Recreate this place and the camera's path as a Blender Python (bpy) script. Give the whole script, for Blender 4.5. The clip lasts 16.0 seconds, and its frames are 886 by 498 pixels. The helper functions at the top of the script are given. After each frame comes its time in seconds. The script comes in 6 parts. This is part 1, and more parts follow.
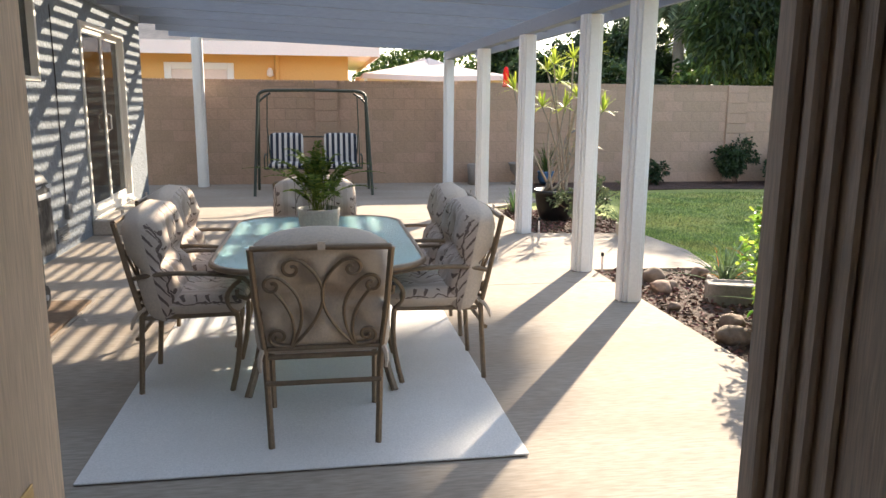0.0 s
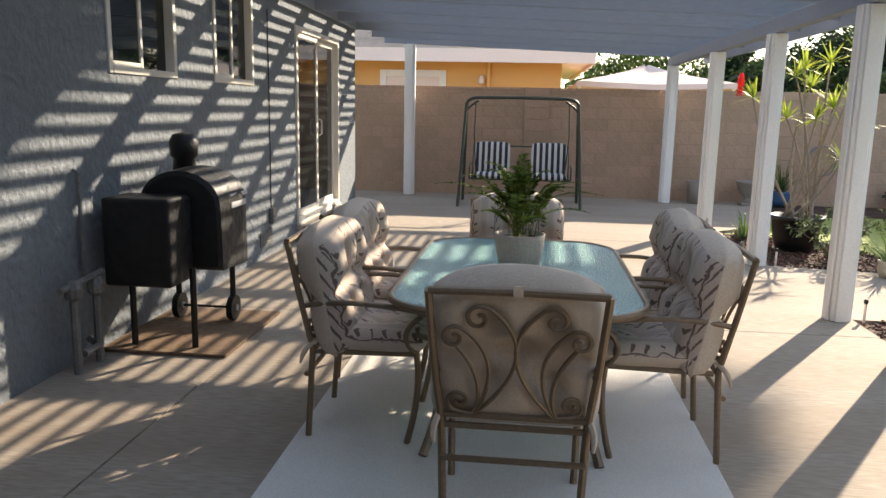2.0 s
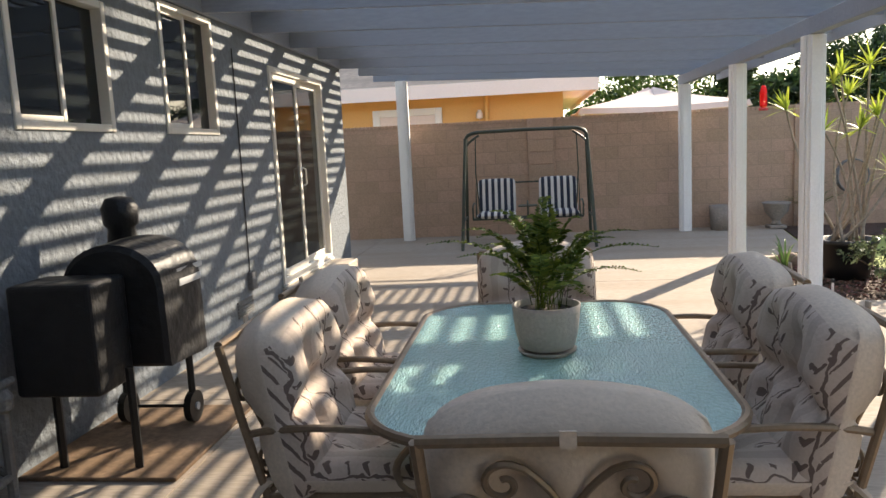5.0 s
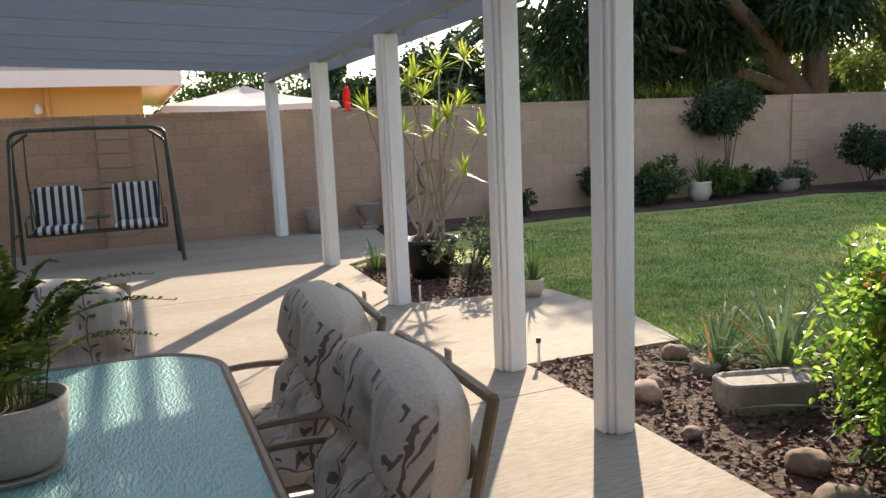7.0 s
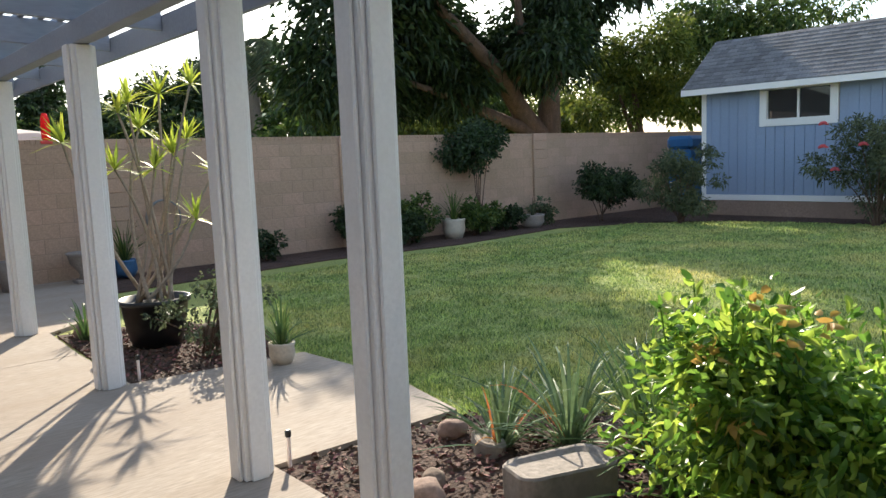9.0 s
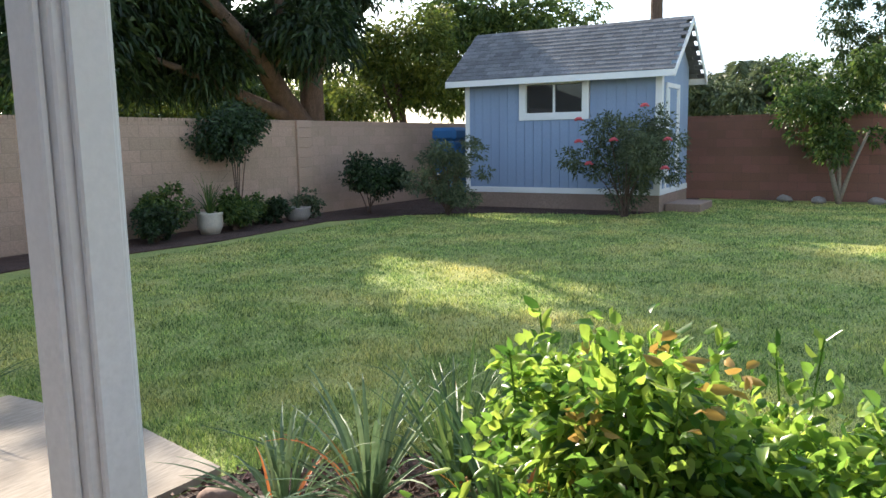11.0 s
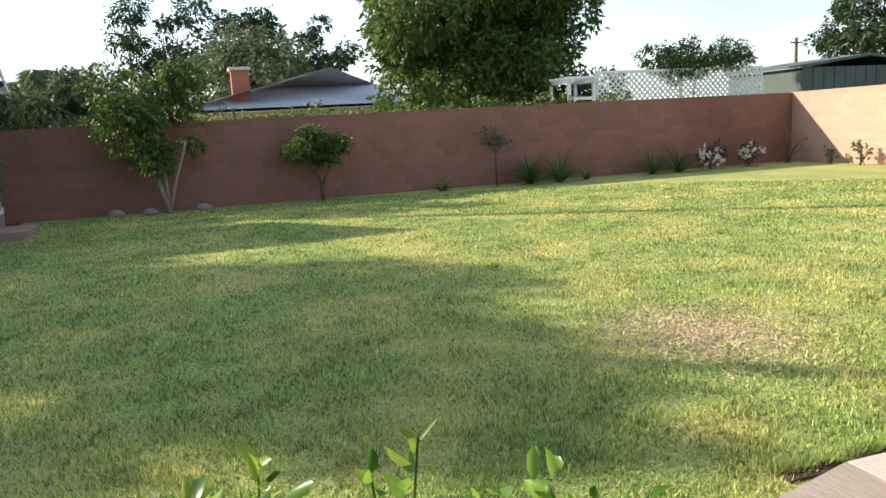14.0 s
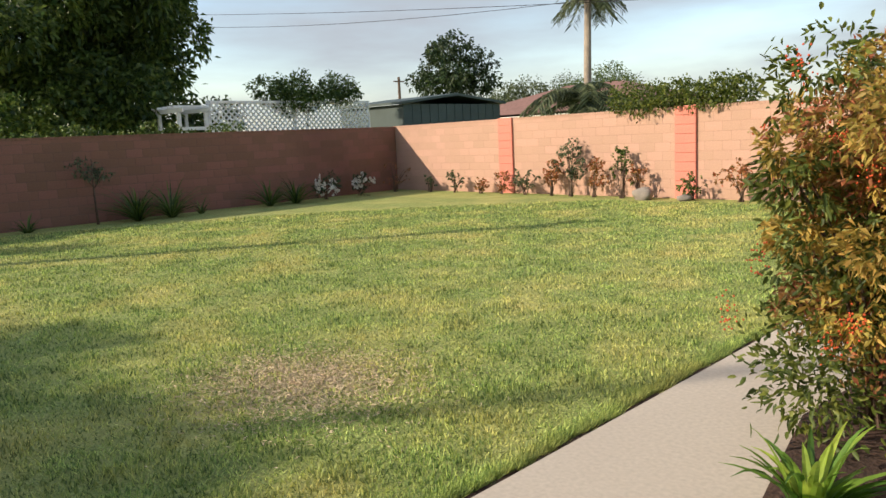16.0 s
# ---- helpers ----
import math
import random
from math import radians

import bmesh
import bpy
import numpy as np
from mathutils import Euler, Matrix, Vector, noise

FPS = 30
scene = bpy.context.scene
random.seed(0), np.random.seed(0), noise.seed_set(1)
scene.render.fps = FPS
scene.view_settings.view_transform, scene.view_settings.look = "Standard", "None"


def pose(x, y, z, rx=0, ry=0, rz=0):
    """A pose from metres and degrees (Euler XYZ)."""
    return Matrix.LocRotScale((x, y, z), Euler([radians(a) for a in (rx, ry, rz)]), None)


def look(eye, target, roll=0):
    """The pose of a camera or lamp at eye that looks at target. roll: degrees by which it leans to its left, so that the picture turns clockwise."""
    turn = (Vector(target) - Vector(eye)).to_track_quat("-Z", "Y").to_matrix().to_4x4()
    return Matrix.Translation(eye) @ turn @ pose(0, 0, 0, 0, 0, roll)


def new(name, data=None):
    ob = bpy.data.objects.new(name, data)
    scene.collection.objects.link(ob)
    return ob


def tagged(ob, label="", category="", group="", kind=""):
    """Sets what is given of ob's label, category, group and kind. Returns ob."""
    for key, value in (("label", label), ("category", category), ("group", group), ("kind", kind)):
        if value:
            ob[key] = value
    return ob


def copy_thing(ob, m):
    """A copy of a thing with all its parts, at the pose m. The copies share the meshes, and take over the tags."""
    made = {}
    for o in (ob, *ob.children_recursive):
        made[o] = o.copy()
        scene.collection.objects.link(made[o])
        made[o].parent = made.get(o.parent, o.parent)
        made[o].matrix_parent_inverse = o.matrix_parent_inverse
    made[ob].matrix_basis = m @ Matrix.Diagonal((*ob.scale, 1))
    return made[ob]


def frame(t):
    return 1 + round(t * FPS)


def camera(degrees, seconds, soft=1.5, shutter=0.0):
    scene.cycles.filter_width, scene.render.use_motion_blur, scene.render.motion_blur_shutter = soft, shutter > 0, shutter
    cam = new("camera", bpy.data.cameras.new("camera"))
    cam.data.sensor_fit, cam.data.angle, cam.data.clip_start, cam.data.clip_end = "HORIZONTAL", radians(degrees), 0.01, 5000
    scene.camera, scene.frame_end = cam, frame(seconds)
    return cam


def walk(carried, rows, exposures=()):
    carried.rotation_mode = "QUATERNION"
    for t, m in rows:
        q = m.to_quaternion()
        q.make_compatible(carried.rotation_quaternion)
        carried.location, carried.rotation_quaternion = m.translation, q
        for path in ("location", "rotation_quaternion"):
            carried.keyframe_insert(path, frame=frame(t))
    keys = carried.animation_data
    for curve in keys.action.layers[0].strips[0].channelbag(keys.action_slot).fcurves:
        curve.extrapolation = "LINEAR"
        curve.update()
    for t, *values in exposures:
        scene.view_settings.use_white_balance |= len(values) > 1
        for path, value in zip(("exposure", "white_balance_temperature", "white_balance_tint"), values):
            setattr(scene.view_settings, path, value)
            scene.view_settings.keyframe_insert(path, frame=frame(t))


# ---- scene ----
cam = camera(60.7, 16.0)
METRES, EYE, TILT, LEAN, TURN = 6.1, 1.52, 0.0, 0.0, -9.3
ROWS = [
    (0.0, 0.0, 0.0, 0.0, 0.09, -10.97, -0.47),
    (0.5, -0.0068, 0.0311, -0.0015, 3.45, -11.01, -0.18),
    (1.0, -0.0142, 0.0628, -0.0004, 5.05, -10.84, 0.47),
    (1.5, -0.0161, 0.0902, -0.0022, 9.45, -10.96, -0.13),
    (2.0, -0.0185, 0.1212, -0.0027, 15.64, -10.5, -1.16),
    (2.5, -0.0291, 0.1445, -0.004, 20.1, -10.85, -0.85),
    (3.0, -0.0414, 0.1642, -0.0037, 24.34, -10.84, -0.03),
    (5.5, -0.0551, 0.3106, -0.006, 10.79, -7.39, 2.93),
    (6.0, -0.0369, 0.3429, -0.0053, 3.77, -7.87, 1.66),
    (6.5, -0.0273, 0.3754, -0.0074, -5.12, -8.58, 1.72),
    (7.0, -0.0189, 0.4147, -0.0068, -13.39, -8.91, 2.48),
    (7.5, -0.002, 0.4498, -0.0068, -17.27, -8.43, 1.81),
    (8.0, 0.0139, 0.4841, -0.0063, -19.96, -7.37, 1.5),
    (8.5, 0.0257, 0.5245, -0.0054, -26.32, -6.8, 2.12),
    (9.0, 0.0455, 0.5589, -0.0078, -31.87, -6.93, 2.22),
    (11.5, 0.1391, 0.7037, -0.0082, -56.14, -8.41, 1.21),
    (12.0, 0.1604, 0.7309, -0.0065, -64.19, -8.52, 2.07),
    (12.5, 0.1774, 0.7541, -0.0045, -72.81, -8.76, 3.26),
    (13.0, 0.1956, 0.765, -0.0053, -78.74, -9.34, 3.35),
    (13.5, 0.2201, 0.774, -0.004, -86.11, -8.95, 3.12),
    (14.0, 0.2425, 0.7744, -0.0023, -98.95, -9.22, 3.12),
    (14.5, 0.2566, 0.764, -0.003, -111.04, -10.3, 2.86),
    (15.0, 0.268, 0.7388, -0.0025, -118.25, -9.51, 1.44),
    (15.5, 0.2865, 0.7129, -0.0035, -123.05, -8.37, 1.44),
    (16.0, 0.307, 0.6976, -0.0016, -126.51, -8.38, 2.7),
]
walk(cam, [(t, pose(0, 0, EYE, TILT, LEAN, TURN) @ pose(METRES * x, METRES * y, METRES * z, 90 + pitch, roll, yaw)) for t, x, y, z, yaw, pitch, roll in ROWS],
     [(0.0, 2.3, 6700, 10), (0.6, 2.15, 6700, 10), (1.5, 1.95, 6700, 10), (2.2, 2.0, 6800, 10), (3.0, 2.2, 6800, 10), (5.5, 1.9, 6800, 10), (9.0, 1.65, 6400, 8), (12.0, 1.95, 6300, 9), (13.5, 1.75, 6500, 10), (14.5, 1.3, 6600, 10), (16.0, 0.85, 6800, 10)])

# ---------------------------------------------------------------- light
SUN_AZ, SUN_EL = math.atan2(0.56, 0.83), radians(26.5)      # clockwise from +y
world = bpy.data.worlds.new("sky")
scene.world = world
world.use_nodes = True
wn = world.node_tree
sky = wn.nodes.new("ShaderNodeTexSky")
sky.sky_type, sky.sun_disc = "NISHITA", False
sky.sun_elevation, sky.sun_rotation = SUN_EL, SUN_AZ
sky.air_density, sky.dust_density, sky.ozone_density = 1.0, 0.9, 1.2
# thin high cloud
wtc, wmp, wno, wmr, wmx = (wn.nodes.new("ShaderNode" + k) for k in ("TexCoord", "Mapping", "TexNoise", "MapRange", "Mix"))
wmp.inputs["Scale"].default_value = (1.5, 1.5, 7.0)
wno.inputs["Scale"].default_value, wno.inputs["Detail"].default_value = 1.6, 7
wmr.inputs[1].default_value, wmr.inputs[2].default_value, wmr.inputs[4].default_value = 0.36, 0.66, 0.9
wmx.data_type = "RGBA"
wmx.inputs[7].default_value = (2.1, 2.3, 2.65, 1)
wn.links.new(wtc.outputs["Generated"], wmp.inputs[0])
wn.links.new(wmp.outputs[0], wno.inputs[0])
wn.links.new(wno.outputs[0], wmr.inputs[0])
wn.links.new(wmr.outputs[0], wmx.inputs[0])
wn.links.new(sky.outputs[0], wmx.inputs[6])
wn.links.new(wmx.outputs[2], wn.nodes["Background"].inputs[0])
wn.nodes["Background"].inputs[1].default_value = 0.13
sun = new("sun", bpy.data.lights.new("sun", "SUN"))
sun.data.energy, sun.data.angle, sun.data.color = 3.5, radians(0.6), (1.0, 0.87, 0.70)
sdir = Vector((math.sin(SUN_AZ) * math.cos(SUN_EL), math.cos(SUN_AZ) * math.cos(SUN_EL), math.sin(SUN_EL)))
sun.matrix_world = look(sdir * 60, (0, 0, 0))

# ---------------------------------------------------------------- helpers


def col(c, k=1.0):
    return (min(c[0] * k, 1), min(c[1] * k, 1), min(c[2] * k, 1), 1)


def mat(name, c, rough=0.7, big=0.8, fine=30.0, var=0.25, bump=0.3, metal=0.0, dist=0.004, stain=None, stain_amt=0.4,
        piece=0.0, island=0.0, stretch=(1, 1, 1), spec=0.4, trans=0.0):
    """Base colour c with broad blotches, fine grain and relief, both at real size."""
    m = bpy.data.materials.new(name)
    m.use_nodes = True
    nt = m.node_tree
    n, l = nt.nodes, nt.links
    b = n["Principled BSDF"]
    b.inputs["Roughness"].default_value = rough
    b.inputs["Metallic"].default_value = metal
    b.inputs["Specular IOR Level"].default_value = spec
    tc = n.new("ShaderNodeTexCoord")
    mp = n.new("ShaderNodeMapping")
    mp.inputs["Scale"].default_value = stretch
    l.new(tc.outputs["Object"], mp.inputs[0])
    def noise_tex(scale, detail):
        t = n.new("ShaderNodeTexNoise")
        t.inputs["Scale"].default_value, t.inputs["Detail"].default_value = scale, detail
        l.new(mp.outputs[0], t.inputs[0])
        return t.outputs[0]
    nb, nf = noise_tex(big, 4), noise_tex(fine, 5)
    def mix(fac, a, bb, mode="MIX"):
        x = n.new("ShaderNodeMix")
        x.data_type, x.blend_type = "RGBA", mode
        for sock, v in ((x.inputs[0], fac), (x.inputs[6], a), (x.inputs[7], bb)):
            if isinstance(v, (int, float, tuple)):
                sock.default_value = v
            else:
                l.new(v, sock)
        return x.outputs[2]
    def ramp(v, lo, hi):
        r = n.new("ShaderNodeMapRange")
        r.inputs[1].default_value, r.inputs[2].default_value = lo, hi
        l.new(v, r.inputs[0])
        return r.outputs[0]
    o = mix(ramp(nf, 0.3, 0.7), col(c, 1 - var), col(c, 1 + var))
    o = mix(ramp(nb, 0.42, 0.72), o, col(stain if stain else c, 1 - (0 if stain else var)), "MIX") if stain is None else \
        mix(mix(stain_amt, (0, 0, 0, 1), ramp(nb, 0.45, 0.7)), o, col(stain))
    if piece or island:
        src = n.new("ShaderNodeObjectInfo").outputs["Random"] if piece else n.new("ShaderNodeNewGeometry").outputs["Random Per Island"]
        k = piece or island
        h = n.new("ShaderNodeHueSaturation")
        r = n.new("ShaderNodeMapRange")
        r.inputs[3].default_value, r.inputs[4].default_value = 1 - k, 1 + k
        l.new(src, r.inputs[0])
        l.new(r.outputs[0], h.inputs["Value"])
        r2 = n.new("ShaderNodeMapRange")
        r2.inputs[3].default_value, r2.inputs[4].default_value = 0.5 + 0.06 * k, 0.5 - 0.06 * k
        l.new(src, r2.inputs[0])
        l.new(r2.outputs[0], h.inputs["Hue"])
        l.new(o, h.inputs["Color"])
        o = h.outputs[0]
    l.new(o, b.inputs["Base Color"])
    if bump:
        bp = n.new("ShaderNodeBump")
        bp.inputs["Strength"].default_value, bp.inputs["Distance"].default_value = bump, dist
        l.new(nf, bp.inputs["Height"])
        l.new(bp.outputs[0], b.inputs["Normal"])
    if trans:
        tr = n.new("ShaderNodeBsdfTranslucent")
        l.new(o, tr.inputs[0])
        ms = n.new("ShaderNodeMixShader")
        ms.inputs[0].default_value = trans
        l.new(b.outputs[0], ms.inputs[1])
        l.new(tr.outputs[0], ms.inputs[2])
        l.new(ms.outputs[0], n["Material Output"].inputs[0])
    return m


def glass(name, c=(0.9, 0.95, 0.95), rough=0.02, bump=0.0, scale=30, stretch=(1, 1, 1), alpha=None):
    m = bpy.data.materials.new(name)
    m.use_nodes = True
    n, l = m.node_tree.nodes, m.node_tree.links
    b = n["Principled BSDF"]
    b.inputs["Base Color"].default_value = col(c)
    b.inputs["Roughness"].default_value = rough
    b.inputs["Transmission Weight"].default_value = 1.0 if alpha is None else alpha
    b.inputs["IOR"].default_value = 1.45
    if bump:
        tc, mp, t, bp = (n.new("ShaderNode" + k) for k in ("TexCoord", "Mapping", "TexNoise", "Bump"))
        mp.inputs["Scale"].default_value = stretch
        t.inputs["Scale"].default_value = scale
        l.new(tc.outputs["Object"], mp.inputs[0]); l.new(mp.outputs[0], t.inputs[0]); l.new(t.outputs[0], bp.inputs["Height"])
        bp.inputs["Strength"].default_value, bp.inputs["Distance"].default_value = bump, 0.012
        l.new(bp.outputs[0], b.inputs["Normal"])
    return m


def thing(name, label, category, at=(0, 0, 0), rz=0, group="", kind=""):
    ob = new(name)
    ob.matrix_basis = pose(*at, 0, 0, rz)
    return tagged(ob, label, category, group, kind)


def mesh_of(bm, name, material, smooth=False):
    me = bpy.data.meshes.new(name)
    bmesh.ops.recalc_face_normals(bm, faces=bm.faces)
    bm.to_mesh(me)
    bm.free()
    for mt in (material if isinstance(material, (list, tuple)) else [material]):
        me.materials.append(mt)
    if smooth:
        me.shade_smooth()
    return me


def part(name, bm, material, parent=None, label="", smooth=False):
    ob = new(name, mesh_of(bm, name, material, smooth))
    if parent is not None:
        ob.parent = parent
    return tagged(ob, label)


def solid(name, bm, material, label, category, kind="structure", smooth=False):
    return tagged(part(name, bm, material, None, "", smooth), label, category, "", kind)


def box(bm, x0, x1, y0, y1, z0, z1, bevel=0.0, m=None, seg=1):
    vs = [bm.verts.new(p) for p in ((x0, y0, z0), (x1, y0, z0), (x1, y1, z0), (x0, y1, z0), (x0, y0, z1), (x1, y0, z1), (x1, y1, z1), (x0, y1, z1))]
    fs = [bm.faces.new([vs[i] for i in q]) for q in ((3, 2, 1, 0), (4, 5, 6, 7), (0, 1, 5, 4), (1, 2, 6, 5), (2, 3, 7, 6), (3, 0, 4, 7))]
    if bevel:
        es = list({e for f in fs for e in f.edges})
        r = bmesh.ops.bevel(bm, geom=es, offset=bevel, segments=seg, affect="EDGES", profile=0.5)
        vs = list({v for v in vs if v.is_valid} | set(r["verts"]))
    if m is not None:
        bmesh.ops.transform(bm, matrix=m, verts=vs)
    return vs


def bx(*a, **k):
    bm = bmesh.new()
    box(bm, *a, **k)
    return bm


def tube(bm, pts, r, seg=8, caps=True):
    """A round bar along pts; r is one radius or one for each point."""
    pts = [Vector(p) for p in pts]
    rs = r if isinstance(r, (list, tuple)) else [r] * len(pts)
    rings, up = [], None
    for i, p in enumerate(pts):
        d = (pts[min(i + 1, len(pts) - 1)] - pts[max(i - 1, 0)]).normalized()
        if up is None:
            up = d.orthogonal().normalized()
        up = (up - d * up.dot(d))
        up = up.normalized() if up.length > 1e-4 else d.orthogonal().normalized()
        side = d.cross(up)
        rings.append([bm.verts.new(p + rs[i] * (math.cos(a) * up + math.sin(a) * side)) for a in [2 * math.pi * k / seg for k in range(seg)]])
    for a, b in zip(rings, rings[1:]):
        for k in range(seg):
            bm.faces.new((a[k], a[(k + 1) % seg], b[(k + 1) % seg], b[k]))
    if caps:
        bm.faces.new(rings[0][::-1])
        bm.faces.new(rings[-1])


def tb(pts, r, seg=8):
    bm = bmesh.new()
    tube(bm, pts, r, seg)
    return bm


def lathe(bm, prof, seg=24, at=(0, 0, 0)):
    rings = [[bm.verts.new((at[0] + r * math.cos(2 * math.pi * k / seg), at[1] + r * math.sin(2 * math.pi * k / seg), at[2] + z)) for k in range(seg)] for r, z in prof]
    for a, b in zip(rings, rings[1:]):
        for k in range(seg):
            bm.faces.new((a[k], a[(k + 1) % seg], b[(k + 1) % seg], b[k]))
    bm.faces.new(rings[0][::-1])
    bm.faces.new(rings[-1])


def lt(prof, seg=24, at=(0, 0, 0)):
    bm = bmesh.new()
    lathe(bm, prof, seg, at)
    return bm


def slab(bm, poly, z0, z1):
    """An upright prism over a plan outline."""
    lo = [bm.verts.new((x, y, z0)) for x, y in poly]
    hi = [bm.verts.new((x, y, z1)) for x, y in poly]
    bm.faces.new(lo[::-1])
    bm.faces.new(hi)
    for i in range(len(poly)):
        j = (i + 1) % len(poly)
        bm.faces.new((lo[i], lo[j], hi[j], hi[i]))


def sb(poly, z0, z1):
    bm = bmesh.new()
    slab(bm, poly, z0, z1)
    return bm


def arc(p0, p1, p2, n=10):
    """A bent line from p0 to p2 drawn towards p1."""
    p0, p1, p2 = Vector(p0), Vector(p1), Vector(p2)
    return [(1 - t) ** 2 * p0 + 2 * t * (1 - t) * p1 + t * t * p2 for t in [i / n for i in range(n + 1)]]


def fast_mesh(name, verts, faces, material):
    """Mesh from numpy arrays: verts (n, 3), faces (m, k)."""
    me = bpy.data.meshes.new(name)
    k = faces.shape[1]
    me.vertices.add(len(verts))
    me.vertices.foreach_set("co", verts.astype(np.float32).ravel())
    me.loops.add(faces.size)
    me.loops.foreach_set("vertex_index", faces.astype(np.int32).ravel())
    me.polygons.add(len(faces))
    me.polygons.foreach_set("loop_start", np.arange(0, faces.size, k, dtype=np.int32))
    me.update(calc_edges=True)
    me.validate()
    me.materials.append(material)
    return me


def leaf_mesh(name, pos, direc, length, width, material, rng, fold=0.25, droop=0.0, fine=False):
    """Pointed leaves, two triangles folded on the midrib, at pos along direc."""
    n = len(pos)
    d = direc / np.linalg.norm(direc, axis=1, keepdims=True)
    s = np.cross(d, rng.normal(size=(n, 3)))
    s /= np.linalg.norm(s, axis=1, keepdims=True) + 1e-9
    u = np.cross(s, d)
    L = (length * rng.uniform(0.7, 1.3, n))[:, None]
    W = (width * rng.uniform(0.7, 1.3, n))[:, None]
    tip = pos + d * L
    tip[:, 2] -= droop * L[:, 0]
    mid = pos + d * L * 0.45
    v = np.stack([pos, mid + s * W / 2 + u * W * fold, tip, mid - s * W / 2 + u * W * fold], 1).reshape(-1, 3)
    if fine:                                             # a rounder blade with a rib, eight triangles
        a, c = pos + d * L * 0.28, pos + d * L * 0.68
        c[:, 2] -= droop * L[:, 0] * 0.4
        lift = u * W * fold
        v = np.stack([pos, a, c, tip, a + s * W * 0.46 + lift, c + s * W * 0.40 + lift, a - s * W * 0.46 + lift, c - s * W * 0.40 + lift], 1).reshape(-1, 3)
        i = np.arange(n) * 8
        f = np.concatenate([np.stack([i + p, i + q, i + r], 1) for p, q, r in ((0, 1, 4), (1, 2, 5), (1, 5, 4), (2, 3, 5), (0, 6, 1), (1, 7, 2), (1, 6, 7), (2, 7, 3))])
        return fast_mesh(name, v, f, material)
    i = np.arange(n) * 4
    f = np.concatenate([np.stack([i, i + 1, i + 2], 1), np.stack([i, i + 2, i + 3], 1)])
    return fast_mesh(name, v, f, material)


def cloud(rng, blobs, n, hollow=0.55):
    """Points in the outer shells of ellipsoids (x, y, z, rx, ry, rz), gathered in twigs, and the way outwards."""
    w = np.array([b[3] * b[4] + b[4] * b[5] + b[3] * b[5] for b in blobs])
    which = rng.choice(len(blobs), n // 7 + 1, p=w / w.sum())
    B = np.array(blobs)[which]
    q = rng.normal(size=(len(which), 3))
    q /= np.linalg.norm(q, axis=1, keepdims=True)
    p = B[:, :3] + q * B[:, 3:] * rng.uniform(hollow, 1.05, (len(which), 1))
    p, q = np.repeat(p, 7, 0)[:n], np.repeat(q, 7, 0)[:n]
    spread = np.repeat(B[:, 3:], 7, 0)[:n].mean(1, keepdims=True)
    p = p + rng.normal(size=p.shape) * spread * 0.12
    return p, q + rng.normal(size=q.shape) * 0.75


def crown(name, parent, blobs, n, length, width, material, seed, hollow=0.55, droop=0.2, fine=False):
    rng = np.random.default_rng(seed)
    p, d = cloud(rng, blobs, n, hollow)
    p[:, 2] = np.maximum(p[:, 2], 0.02)
    ob = new(name, leaf_mesh(name, p, d, length, width, material, rng, droop=droop, fine=fine))
    ob.parent = parent
    return ob


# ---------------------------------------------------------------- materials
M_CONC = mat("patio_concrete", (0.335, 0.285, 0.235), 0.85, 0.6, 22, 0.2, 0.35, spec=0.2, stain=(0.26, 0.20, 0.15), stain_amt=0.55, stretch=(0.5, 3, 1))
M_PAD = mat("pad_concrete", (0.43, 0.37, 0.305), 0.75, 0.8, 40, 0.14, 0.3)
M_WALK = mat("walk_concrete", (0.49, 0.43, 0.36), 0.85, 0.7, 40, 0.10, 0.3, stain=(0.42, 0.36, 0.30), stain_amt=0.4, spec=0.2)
M_STUCCO = mat("grey_stucco", (0.185, 0.205, 0.225), 0.9, 1.2, 22, 0.10, 1.0, dist=0.02)
M_WHITE = mat("white_paint", (0.80, 0.79, 0.77), 0.5, 1.5, 60, 0.05, 0.15)
M_PERG = mat("grey_blue_paint", (0.27, 0.30, 0.36), 0.6, 1.5, 50, 0.08, 0.2, stretch=(0.2, 1, 1))
M_BLOCK = mat("tan_block", (0.41, 0.28, 0.20), 0.92, 0.5, 45, 0.16, 0.6, stain=(0.36, 0.24, 0.18), stain_amt=0.35, piece=0.08)
M_BLOCKS = mat("tan_block_far", (0.41, 0.28, 0.20), 0.92, 0.5, 45, 0.16, 0.6, stain=(0.36, 0.24, 0.18), stain_amt=0.35, island=0.08)
M_GREYBLOCK = mat("grey_block_far", (0.36, 0.31, 0.275), 0.92, 0.4, 45, 0.15, 0.6, island=0.07)
M_PINK = mat("pink_block", (0.47, 0.29, 0.215), 0.92, 0.5, 40, 0.12, 0.5, island=0.06)
M_PILASTER = mat("red_pilaster", (0.62, 0.22, 0.165), 0.9, 0.7, 40, 0.12, 0.4)
M_MORTAR = mat("mortar", (0.35, 0.245, 0.18), 0.95, 1, 60, 0.15, 0.5)
# east wall: stained red block, its base colour darkened for the backlit shaded face
M_RED_SHADED = mat("reddish_block_shaded", (0.25, 0.12, 0.085), 0.92, 0.35, 40, 0.14, 0.5, stain=(0.15, 0.07, 0.052), stain_amt=0.7, island=0.12)
M_RED_SHADED_P = mat("reddish_block_shaded_single", (0.25, 0.12, 0.085), 0.92, 0.35, 40, 0.14, 0.5, stain=(0.15, 0.07, 0.052), stain_amt=0.7, piece=0.12)
M_PINKP = mat("pink_block_single", (0.47, 0.29, 0.215), 0.92, 0.5, 40, 0.12, 0.5, piece=0.06)
